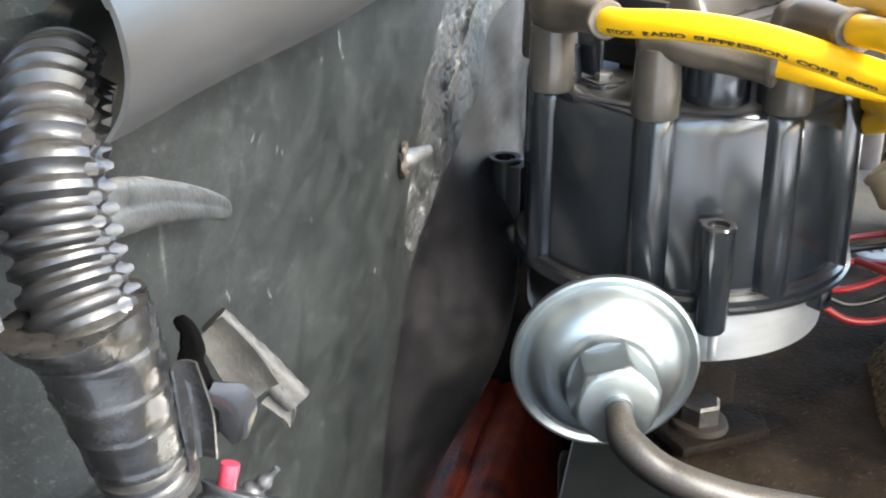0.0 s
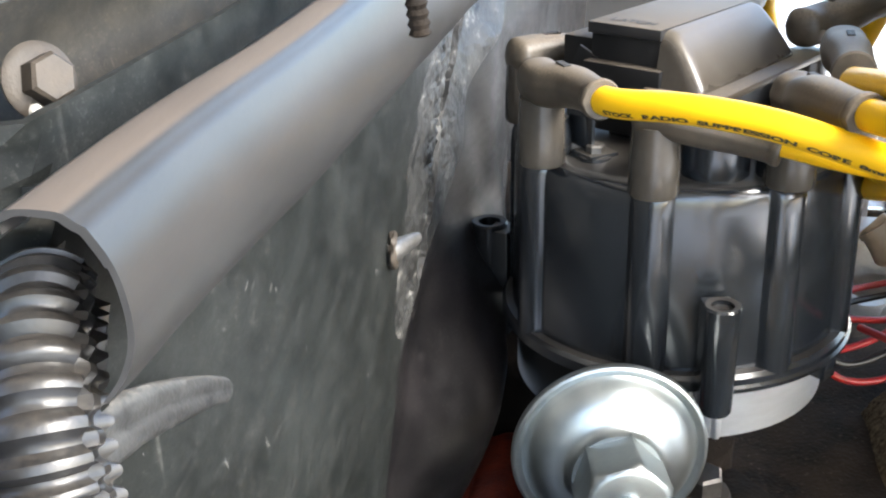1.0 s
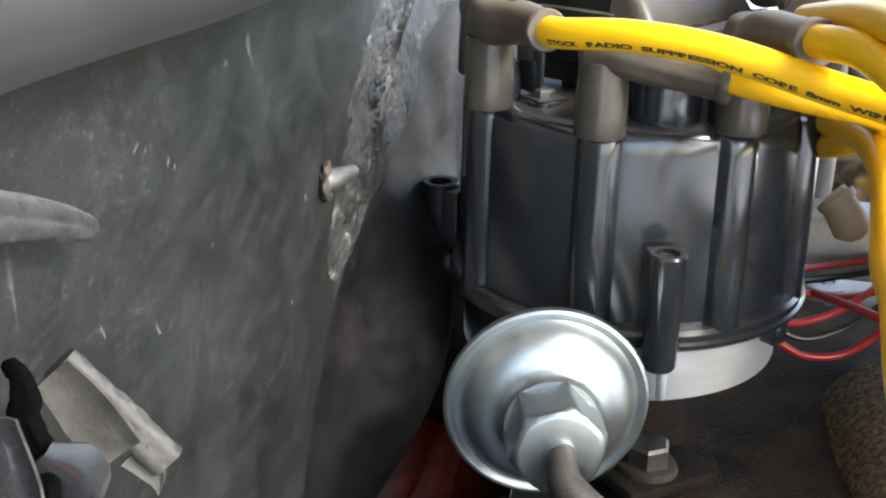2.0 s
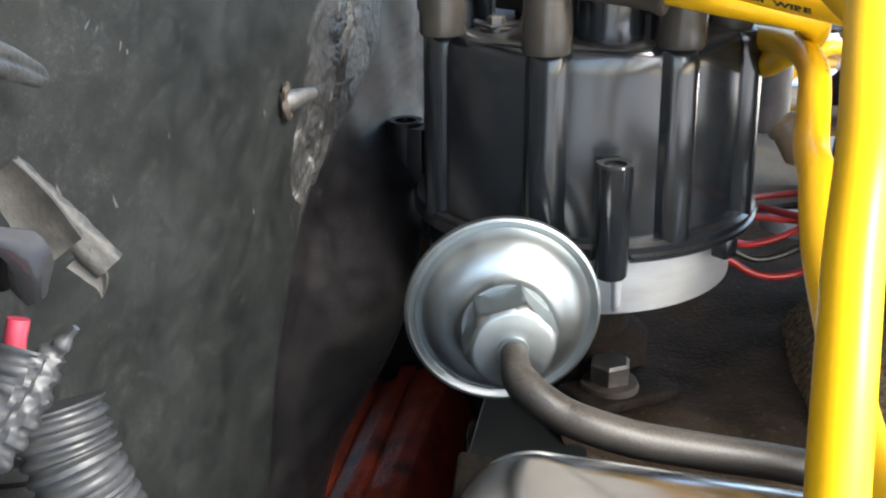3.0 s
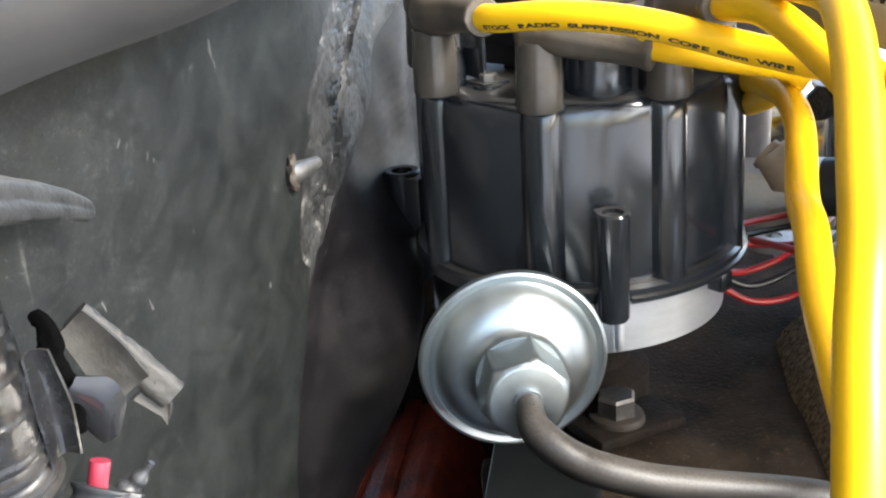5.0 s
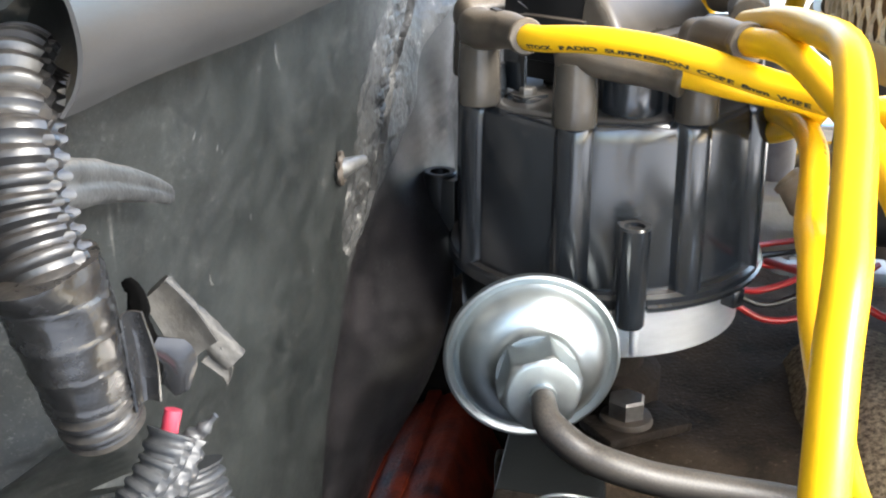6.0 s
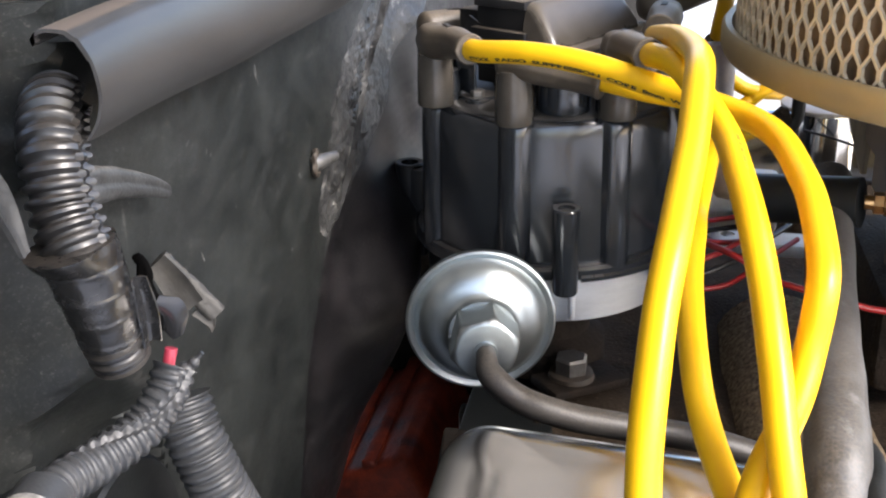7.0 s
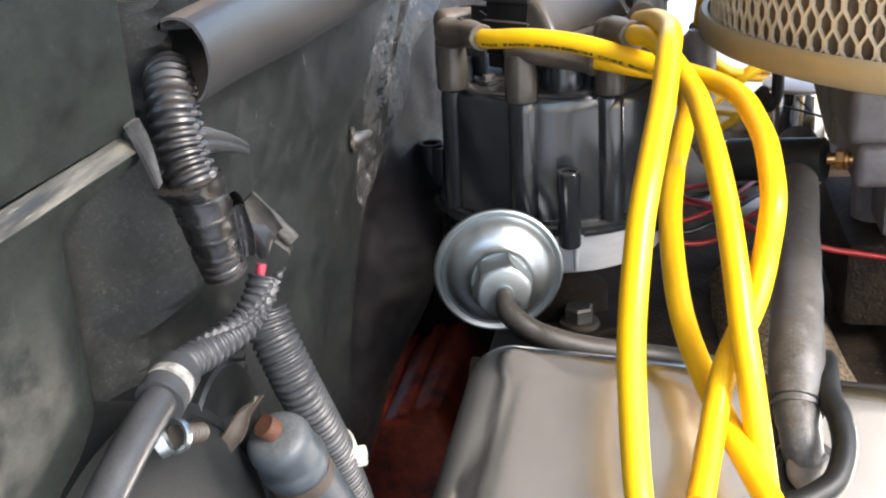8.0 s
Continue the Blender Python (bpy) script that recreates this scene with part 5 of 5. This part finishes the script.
part("body", lathe([(0, 0), (0.0205, 0), (0.0205, 0.100), (0.0198, 0.1025), (0, 0.103)], 64), M_CHROME, chrome_can)
part("cap", lathe([(0.0205, 0.1030), (0.0285, 0.1034), (0.0290, 0.1042), (0.0290, 0.1060), (0.0280, 0.1068), (0, 0.1072)], 64), M_LIGHTMETAL, chrome_can, "pale flat lid")

far_cover = thing("far_valve_cover", (0.17, 0.72, 0.93), "polished chrome valve cover on the far bank", "valve cover")
part("cover", block((0.46, 0.10, 0.07), Matrix.Translation((0.25, 0.0, 0.03)) @ pose(0, 0, 0, -25, 0, -9), 0.018, 4), M_CHROME, far_cover)
single("grey_canister", lathe([(0, 0.985), (0.011, 0.985), (0.012, 0.990), (0.012, 1.080), (0.0105, 1.092), (0.006, 1.097), (0, 1.098)], 40, m=Matrix.Translation((0.1900, 0.5350, 0))), M_PURPLE, "dull grey cylindrical sender canister behind the distributor", "canister")

elbow = thing("vacuum_elbow", (0.1800, 0.4560, 1.040), "tan vinyl elbow with a clamp ring", "elbow")
part("elbow_tube", shift(tube([(0.1765, 0.4590, 1.0500), (0.1790, 0.4570, 1.0475), (0.1840, 0.4540, 1.0400), (0.1868, 0.4525, 1.0340)], lambda s, d, w: (0.0068 + 0.0014 * s) * math.sqrt(1 - 0.85 * smoothstep(0.72, 1.0, s) ** 2), 24, 0.001), elbow.location), M_TAN, elbow)
part("clamp_ring", shift(tube([(0.1775, 0.4577, 1.0500), (0.1790, 0.4568, 1.0480)], 0.0082, 24, 0.001), elbow.location), M_TAN, elbow)
single("white_casting", block((0.050, 0.030, 0.030), Matrix.Translation((0.2000, 0.5080, 1.0130)) @ pose(0, 0, 0, 0, 0, -12), 0.004, 3), M_LIGHTMETAL, "pale aluminium casting behind the distributor", "casting")
tab = thing("lifting_tab", (0.2020, 0.5220, 0.975), "pale cast tab with a bolt hole on the manifold", "tab")
bm = lathe([(0.0045, 0.006), (0.0120, 0.005), (0.0125, 0.008), (0.0120, 0.011), (0.0045, 0.011), (0.0042, 0.006), (0.0045, 0.006)], 28)
part("eye", bm, M_LIGHTMETAL, tab)
part("foot", block((0.050, 0.022, 0.008), pose(0.024, -0.004, 0.006, 0, 0, -12), 0.002, 2), M_LIGHTMETAL, tab)

for pts, m, lab in (
        ([(0.1500, 0.4250, 1.0100), (0.1620, 0.4320, 1.0060), (0.1800, 0.4400, 1.0080), (0.2000, 0.4550, 1.0130), (0.2200, 0.4800, 1.0150)], M_RED, "red wire from the distributor's foot"),
        ([(0.1490, 0.4280, 1.0070), (0.1640, 0.4300, 1.0000), (0.1820, 0.4360, 1.0025), (0.2020, 0.4500, 1.0080), (0.2250, 0.4750, 1.0100)], M_BLACKW, "black wire from the distributor's foot"),
        ([(0.1490, 0.4220, 1.0040), (0.1640, 0.4250, 0.9950), (0.1830, 0.4310, 0.9940), (0.2040, 0.4460, 1.0000), (0.2280, 0.4700, 1.0030)], M_RED, "red wire from the distributor's foot"),
        ([(0.1520, 0.4400, 1.0170), (0.1680, 0.4450, 1.0130), (0.1880, 0.4530, 1.0085), (0.2100, 0.4680, 1.0060)], M_RED, "red wire from the distributor's foot"),
        ([(0.1500, 0.4500, 1.0180), (0.1750, 0.4720, 1.0130), (0.2000, 0.4850, 1.0110), (0.2300, 0.4900, 1.0150)], M_RED, "red wire behind the tan elbow"),
        ([(0.1500, 0.4480, 1.0140), (0.1750, 0.4700, 1.0080), (0.2000, 0.4830, 1.0060), (0.2300, 0.4880, 1.0100)], M_BLACKW, "black wire behind the tan elbow"),
        ([(0.1550, 0.4000, 1.0330), (0.1682, 0.3640, 1.0388), (0.1877, 0.3620, 1.0270), (0.1941, 0.3610, 1.0249), (0.2251, 0.3600, 1.0151), (0.2375, 0.3600, 1.0123), (0.2700, 0.3580, 1.0070), (0.3200, 0.3560, 1.0020)], M_RED, "red wire running forward along the manifold")):
    single("harness_wire", tube(pts, 0.0015, 12, 0.002), m, lab, "wire", "loose harness wires")

lead([(0.1790, 0.4860, 1.1370), (0.1900, 0.5150, 1.1290), (0.1960, 0.5600, 1.0950), (0.2130, 0.6300, 1.0640), (0.2204, 0.6560, 1.0537), (0.2266, 0.6600, 1.0471), (0.2388, 0.6620, 1.0386), (0.2507, 0.6640, 1.0354), (0.2700, 0.6800, 1.0300)])
lead([(0.1480, 0.5400, 1.1430), (0.1600, 0.5900, 1.1100), (0.1850, 0.6200, 1.0550), (0.2150, 0.6450, 1.0200), (0.2401, 0.6600, 1.0289), (0.2469, 0.6610, 1.0335), (0.2552, 0.6630, 1.0389), (0.2636, 0.6660, 1.0410), (0.2740, 0.6720, 1.0380), (0.2900, 0.6760, 1.0350), (0.3150, 0.6800, 1.0330)])

# ---------------------------------------------------------------- tape, clips and fittings on the firewall
def strip(points, half, thick, curl=0.0):
    """A ribbon along points: half is its half-width vector (or a list of them)."""
    bm = bmesh.new()
    path, length = spline(points, 0.0012)
    n = len(path) - 1
    H = [Vector(h) for h in (half if isinstance(half[0], (tuple, list, Vector)) else [half, half])]
    rows = []
    for i, p in enumerate(path):
        k = i / n * (len(H) - 1)
        j = min(int(k), len(H) - 2)
        h = H[j].lerp(H[j + 1], k - j)
        t = (path[min(i + 1, n)] - path[max(i - 1, 0)]).normalized()
        nn = t.cross(h).normalized()
        row = []
        for q in range(7):
            a = -1 + 2 * q / 6
            row.append(bm.verts.new(p + h * a + nn * (curl * a * a * h.length + 0.0003 * n3(p.x + a, p.y, p.z, 250))))
        rows.append(row)
    for a, b in zip(rows, rows[1:]):
        for q in range(6):
            bm.faces.new((a[q], a[q + 1], b[q + 1], b[q]))
    bmesh.ops.recalc_face_normals(bm, faces=bm.faces)
    bmesh.ops.solidify(bm, geom=bm.faces[:], thickness=thick)
    return bm


LL = loom.location
part("tape_flap", shift(strip([(-0.0212, 0.1452, 1.1262), (-0.0203, 0.1456, 1.1178), (-0.0204, 0.1460, 1.1092)], [(0.0016, 0.0012, 0.0002), (0.0022, 0.0014, 0.0002), (0.0018, 0.0014, 0.0004)], 0.0004, 1.1), LL), M_TAPE, loom, "dark folded tape flap")
part("tape_flag", shift(tube([(-0.0232, 0.1690, 1.1207), (-0.0170, 0.1702, 1.1126), (-0.0104, 0.1712, 1.1040)], lambda q, d, w: 0.0021 * (1 + 0.30 * math.cos(2 * w + 0.6)) * (1 + 0.10 * n3(q * 4, w, 1, 2.5)), 22, 0.0006), LL), M_FLAG, loom, "dusty rolled tape flag")
part("flag_end", shift(strip([(-0.0146, 0.1706, 1.1062), (-0.0120, 0.1712, 1.1018), (-0.0122, 0.1713, 1.0990)], [(0.0022, 0.0002, 0.0016), (0.0016, 0.0002, 0.0012), (0.0004, 0.0001, 0.0003)], 0.0005, 0.4), LL), M_FLAG, loom, "torn hanging corner of the tape flag")
# Black strip painted in for the shade inside the tape's folds.
part("hook", shift(tube([(-0.0262, 0.1600, 1.1240), (-0.0252, 0.1598, 1.1246), (-0.0243, 0.1594, 1.1236), (-0.0238, 0.1590, 1.1212), (-0.0240, 0.1585, 1.1180), (-0.0222, 0.1580, 1.1130), (-0.0228, 0.1580, 1.1060)], lambda q, d, w: (0.0009 + 0.0007 * smoothstep(0.0, 0.3, q)) * (1 + 0.35 * math.cos(2 * w + 0.8)) * (1 + 0.2 * n3(q * 6, w, 0, 2)), 16, 0.0006), LL), M_HOLLOW, loom, "black hooked strip standing for the dark hole among the tape folds")
part("tape_layer", shift(strip([(-0.0226, 0.1655, 1.1213), (-0.0190, 0.1660, 1.1155), (-0.0150, 0.1665, 1.1085)], [(0.0024, 0.0004, 0.0020), (0.0032, 0.0004, 0.0026), (0.0030, 0.0004, 0.0022)], 0.0005, 0.25), LL), M_FLAG, loom, "dusty layer of loose tape")
part("tape_fold", shift(strip([(-0.0212, 0.1560, 1.1146), (-0.0182, 0.1585, 1.1095), (-0.0178, 0.1600, 1.1030)], [(0.0012, 0.0004, 0.0014), (0.0034, 0.0006, 0.0026), (0.0034, 0.0006, 0.0016), (0.0012, 0.0004, 0.0006)], 0.0004, -0.30), LL), M_GLOSSTAPE, loom, "shiny folded tape tongue")
part("split_end", shift(tube([(-0.0215, 0.1525, 1.0915), (-0.0180, 0.1540, 1.0942), (-0.0140, 0.1550, 1.0974), (-0.0108, 0.1555, 1.1008)], lambda s, d, w: corrugated(0.0023, 0.0029, None, 0.30)(s, d, w) * (1 - 0.75 * smoothstep(0.55, 1.0, s)), 16, 0.0004), LL), M_LOOM2, loom, "frayed split end of the conduit")

clip = thing("loom_clip", (-0.0370, 0.17, 1.14), "dusty grey plastic loom clip on the firewall", "clip")
part("arm", shift(tube([(-0.0400, 0.1600, 1.1420), (-0.0362, 0.1760, 1.1385), (-0.0318, 0.1930, 1.1320), (-0.0290, 0.2045, 1.1262)], lambda q, d, w: (0.0025 * (1 - q) ** 0.75 + 0.0012) * math.sqrt(max(0.05, 1 - max(0.0, (q - 0.93) / 0.07) ** 2)) * (1 + 0.48 * math.cos(2 * w + 0.3)) * (1 + 0.06 * n3(q * 3, w, 0, 3)), 24, 0.001), clip.location), M_CLIP, clip, "dusty tapering plastic fin")
part("arm", shift(strip([(-0.0425, 0.1230, 1.1590), (-0.0410, 0.1260, 1.1510), (-0.0385, 0.1280, 1.1390)], [(0.0008, 0.0036, 0.0005), (0.0008, 0.0030, 0.0005), (0.0006, 0.0012, 0.0005)], 0.0012, 0.3), clip.location), M_CLIP, clip)

# stud boss, chips, cowl bolt
part("sealer_ring", tube([(0.0, 0.0052 * math.cos(a), 0.0052 * math.sin(a)) for a in [2 * math.pi * k / 14 for k in range(15)]], lambda q, d, w: 0.0012 + 0.0008 * n3(q * 5, w, 0, 2.2), 10, 0.0006), M_BOLTDUST, stud, "rust-brown cracked sealer ring")

bolt = thing("cowl_bolt", (-0.0475, 0.1900, 1.1860), "dusty flanged hex bolt in the cowl panel", "bolt")
bmx = axis_pose((0, 0, 0), (0.75, -0.60, 0.28)) @ Matrix.Scale(0.66, 4)
part("flange", lathe([(0, 0), (0.0085, 0), (0.0087, 0.001), (0.0070, 0.0022), (0, 0.0024)], 40, m=bmx), M_BOLTDUST, bolt)
part("head", prism(6, 0.0056, 0.0056, bmx @ pose(0, 0, 0.0022, 0, 0, 15), 0.0008), M_BOLTDUST, bolt)
single("sealer_drip", lathe([(0, 0), (0.0011, 0.0002), (0.0012, 0.0008), (0.0008, 0.0015), (0, 0.0017)], 16, m=axis_pose((-0.0462, 0.1830, 1.1835), (1, -0.15, 0))), M_WHITE, "white sealer drip below the cowl bolt", "drip")
screw = thing("threaded_rod", (0.0088, 0.168, 1.1962), "rusty threaded rod hanging down from the hood", "rod")
lean = axis_pose((0, 0, 0), (-0.10, -0.02, 1.0))
part("thread", lathe([(0, 0.0), (0.0010, 0.0)] + [(0.0014 - 0.0003 * (i % 2), 0.0003 + 0.0006 * i) for i in range(60)] + [(0, 0.0365)], 18, m=lean), M_IRON, screw)
part("shank", lathe([(0, 0.036), (0.0012, 0.036), (0.0012, 0.400), (0, 0.400)], 14, m=lean), M_IRON, screw, "plain rusty upper shank")


def chips():
    """Scuffs, dimples and paint chips on the firewall, a few tenths of a millimetre proud."""
    rnd = random.Random(4)
    bm = bmesh.new()
    spots = [(0.3246, 1.0590, 0.0011, 0.0021, 0.1), (0.3405, 1.0856, 0.0011, 0.0026, 0.3), (0.2310, 1.1268, 0.0004, 0.0014, 0.4), (0.2382, 1.1302, 0.0005, 0.0024, -0.9), (0.2420, 1.1288, 0.0004, 0.0016, -0.9),
             (0.2518, 1.1236, 0.0007, 0.0020, -0.5), (0.2545, 1.1216, 0.0005, 0.0012, -0.4), (0.2833, 1.0643, 0.0004, 0.0005, 0.0), (0.3025, 1.1380, 0.0018, 0.0042, 0.2), (0.3040, 1.1335, 0.0010, 0.0024, 0.1),
             (0.2400, 1.0910, 0.0009, 0.0030, 0.5), (0.2183, 1.1008, 0.0008, 0.0028, 0.4), (0.2712, 1.0975, 0.0005, 0.0014, 0.2), (0.3840, 1.0800, 0.0010, 0.0022, 0.2), (0.3740, 1.0570, 0.0004, 0.0040, 0.2), (0.3600, 1.0432, 0.0003, 0.0050, 0.25), (0.3690, 1.0490, 0.0003, 0.0055, 0.2)]
    for i in range(150):
        k = rnd.random()
        spots.append((0.16 + 0.24 * rnd.random(), 0.97 + 0.19 * rnd.random(), 0.00010 + 0.00028 * k ** 4, 0.00016 + 0.0008 * k ** 4, rnd.uniform(-0.7, 0.7)))
    for y, z, a, b, tilt in spots:
        if y > seam_y(z) - 0.004:
            continue
        n = 13
        ring = []
        for j in range(n):
            w = 2 * math.pi * j / n
            r = rnd.uniform(0.35, 1.0)
            dy, dz = a * r * math.cos(w), b * r * math.sin(w)
            yy, zz = y + dy * math.cos(tilt) - dz * math.sin(tilt), z + dy * math.sin(tilt) + dz * math.cos(tilt)
            ring.append(bm.verts.new((wall_x(yy) + 0.0010 * n3(yy, zz, 0, 9) + 0.00012 * n3(yy, zz, 3, 45) + 0.0001, yy, zz)))
        c = bm.verts.new((wall_x(y) + 0.0010 * n3(y, z, 0, 9) + 0.00012 * n3(y, z, 3, 45) + 0.0001 + 0.25 * a, y, z))
        for j in range(n):
            bm.faces.new((ring[j], ring[(j + 1) % n], c))
    return bm


single("paint_chips", chips(), M_CHIP, "pale scuffs and paint chips on the firewall", "paint chips", kind="stuff")

# ---- fittings low on the firewall
servo = thing("heater_pipe", (-0.0120, 0.1700, 1.02), "grey rubber heater pipe with an orange inner end", "pipe")
part("sleeve", shift(tube([(-0.0205, 0.1508, 1.0424), (-0.0167, 0.1587, 1.0255), (-0.0104, 0.1693, 1.0008), (-0.0035, 0.1791, 0.9756), (0.004, 0.19, 0.95)], lambda s, d, w: 0.0064 + 0.0052 * math.sqrt(1 - (1 - min(1.0, d / 0.006)) ** 2) - 0.0010 * smoothstep(0.020, 0.022, d) + 0.0008 * smoothstep(0.014, 0.015, d), 36, 0.0012), servo.location), M_PIPE, servo)
part("worn_ring", shift(tube([(-0.0160, 0.1602, 1.0225), (-0.0149, 0.1624, 1.0172)], 0.0118, 36, 0.001), servo.location), M_BOLTDUST, servo, "worn tan ring round the pipe")
part("inner_end", shift(tube([(-0.0232, 0.1492, 1.0468), (-0.0205, 0.1512, 1.0430)], 0.0040, 28, 0.002), servo.location), M_RUST, servo, "rusty orange pipe end")
heater = thing("heater_box", (-0.0440, 0.1250, 1.0250), "round dark heater blower bosses on the firewall", "heater")
part("blower_boss", shift(lathe([(0, -0.03), (0.092, -0.03), (0.092, 0.0035), (0.088, 0.0050), (0.0865, 0.0045), (0.085, 0.0090), (0.078, 0.0125), (0.050, 0.0165), (0.0, 0.0185)], 96, m=axis_pose((-0.0520, 0.0900, 0.9850), (1.0, -0.15, 0.05))), heater.location), M_BLACKHOSE, heater, "round black blower housing")
part("pipe_boss", shift(lathe([(0, -0.03), (0.0310, -0.03), (0.0312, 0.0050), (0.0300, 0.0062), (0.0285, 0.0060), (0.0260, 0.0048), (0.0120, 0.0046), (0.0110, 0.0075), (0.0095, 0.0078), (0.0, 0.0050)], 64, m=axis_pose((-0.0455, 0.1640, 1.0290), (1.0, -0.15, 0.03))), heater.location), M_BLACKHOSE, heater)
part("tab", shift(strip([(-0.0235, 0.1490, 1.0576), (-0.0286, 0.1480, 1.0525), (-0.0330, 0.1455, 1.0452), (-0.0400, 0.1440, 1.0380)], [(0.0016, 0.0004, 0.0012), (0.0026, 0.0004, -0.0012), (0.0026, 0.0004, -0.0016)], 0.0008, 0.4), heater.location), M_BOLTDUST, heater, "pale dusty bracket tab")
hose_clip = thing("hose_clip", (-0.0362, 0.0958, 1.0762), "bright plated hose clip with a spring screw", "hose clip")
part("band", lathe([(0.0040, -0.0016), (0.0047, -0.0016), (0.0049, 0.0), (0.0047, 0.0016), (0.0040, 0.0016), (0.0040, -0.0016)], 30, m=axis_pose((-0.0005, -0.0053, 0.0016), (0.85, 0.35, 0.35))), M_ZINC, hose_clip)
part("band", lathe([(0.0040, -0.0012), (0.0050, -0.0012), (0.0052, 0.0), (0.0050, 0.0012), (0.0040, 0.0012), (0.0040, -0.0012)], 30, m=axis_pose((0.0022, -0.0010, 0.0004), (0.35, 0.85, -0.35))), M_ZINC, hose_clip)
part("screw", lathe([(0, 0)] + [(0.0030 - (0.0, 0.0002, 0.0009, 0.0002)[i % 4], 0.00048 * i) for i in range(30)] + [(0, 0.0146)], 24, m=axis_pose((0.002, 0.000, 0.0), (0.25, 0.85, -0.45))), M_BOLTDUST, hose_clip)
tie = thing("cable_tie", (-0.0100, 0.1897, 1.0105), "white nylon cable tie round the conduit", "cable tie")
part("strap", lathe([(0.0079, -0.002), (0.0088, -0.002), (0.0088, 0.002), (0.0079, 0.002), (0.0079, -0.002)], 36, m=axis_pose((0.0018, 0.0, 0.001), (0.12, 0.40, -0.85))), M_WHITE, tie)
part("head", block((0.006, 0.005, 0.008), pose(0.011, 0.002, -0.004, 20, 0, 15), 0.001), M_WHITE, tie)
part("collar_sleeve", shift(tube([(-0.0372, 0.1150, 1.0860), (-0.0368, 0.1049, 1.0871), (-0.0371, 0.0960, 1.0867)], lambda s, d, w: 0.0066 + 0.0006 * math.sin(w * 2), 28, 0.001), LL), M_LOOM2, loom, "smooth rubber collar")
part("tape_band", shift(tube([(-0.0367, 0.1052, 1.0871), (-0.0367, 0.1018, 1.0872)], 0.0072, 28, 0.001), LL), M_BAND, loom, "worn white tape band")
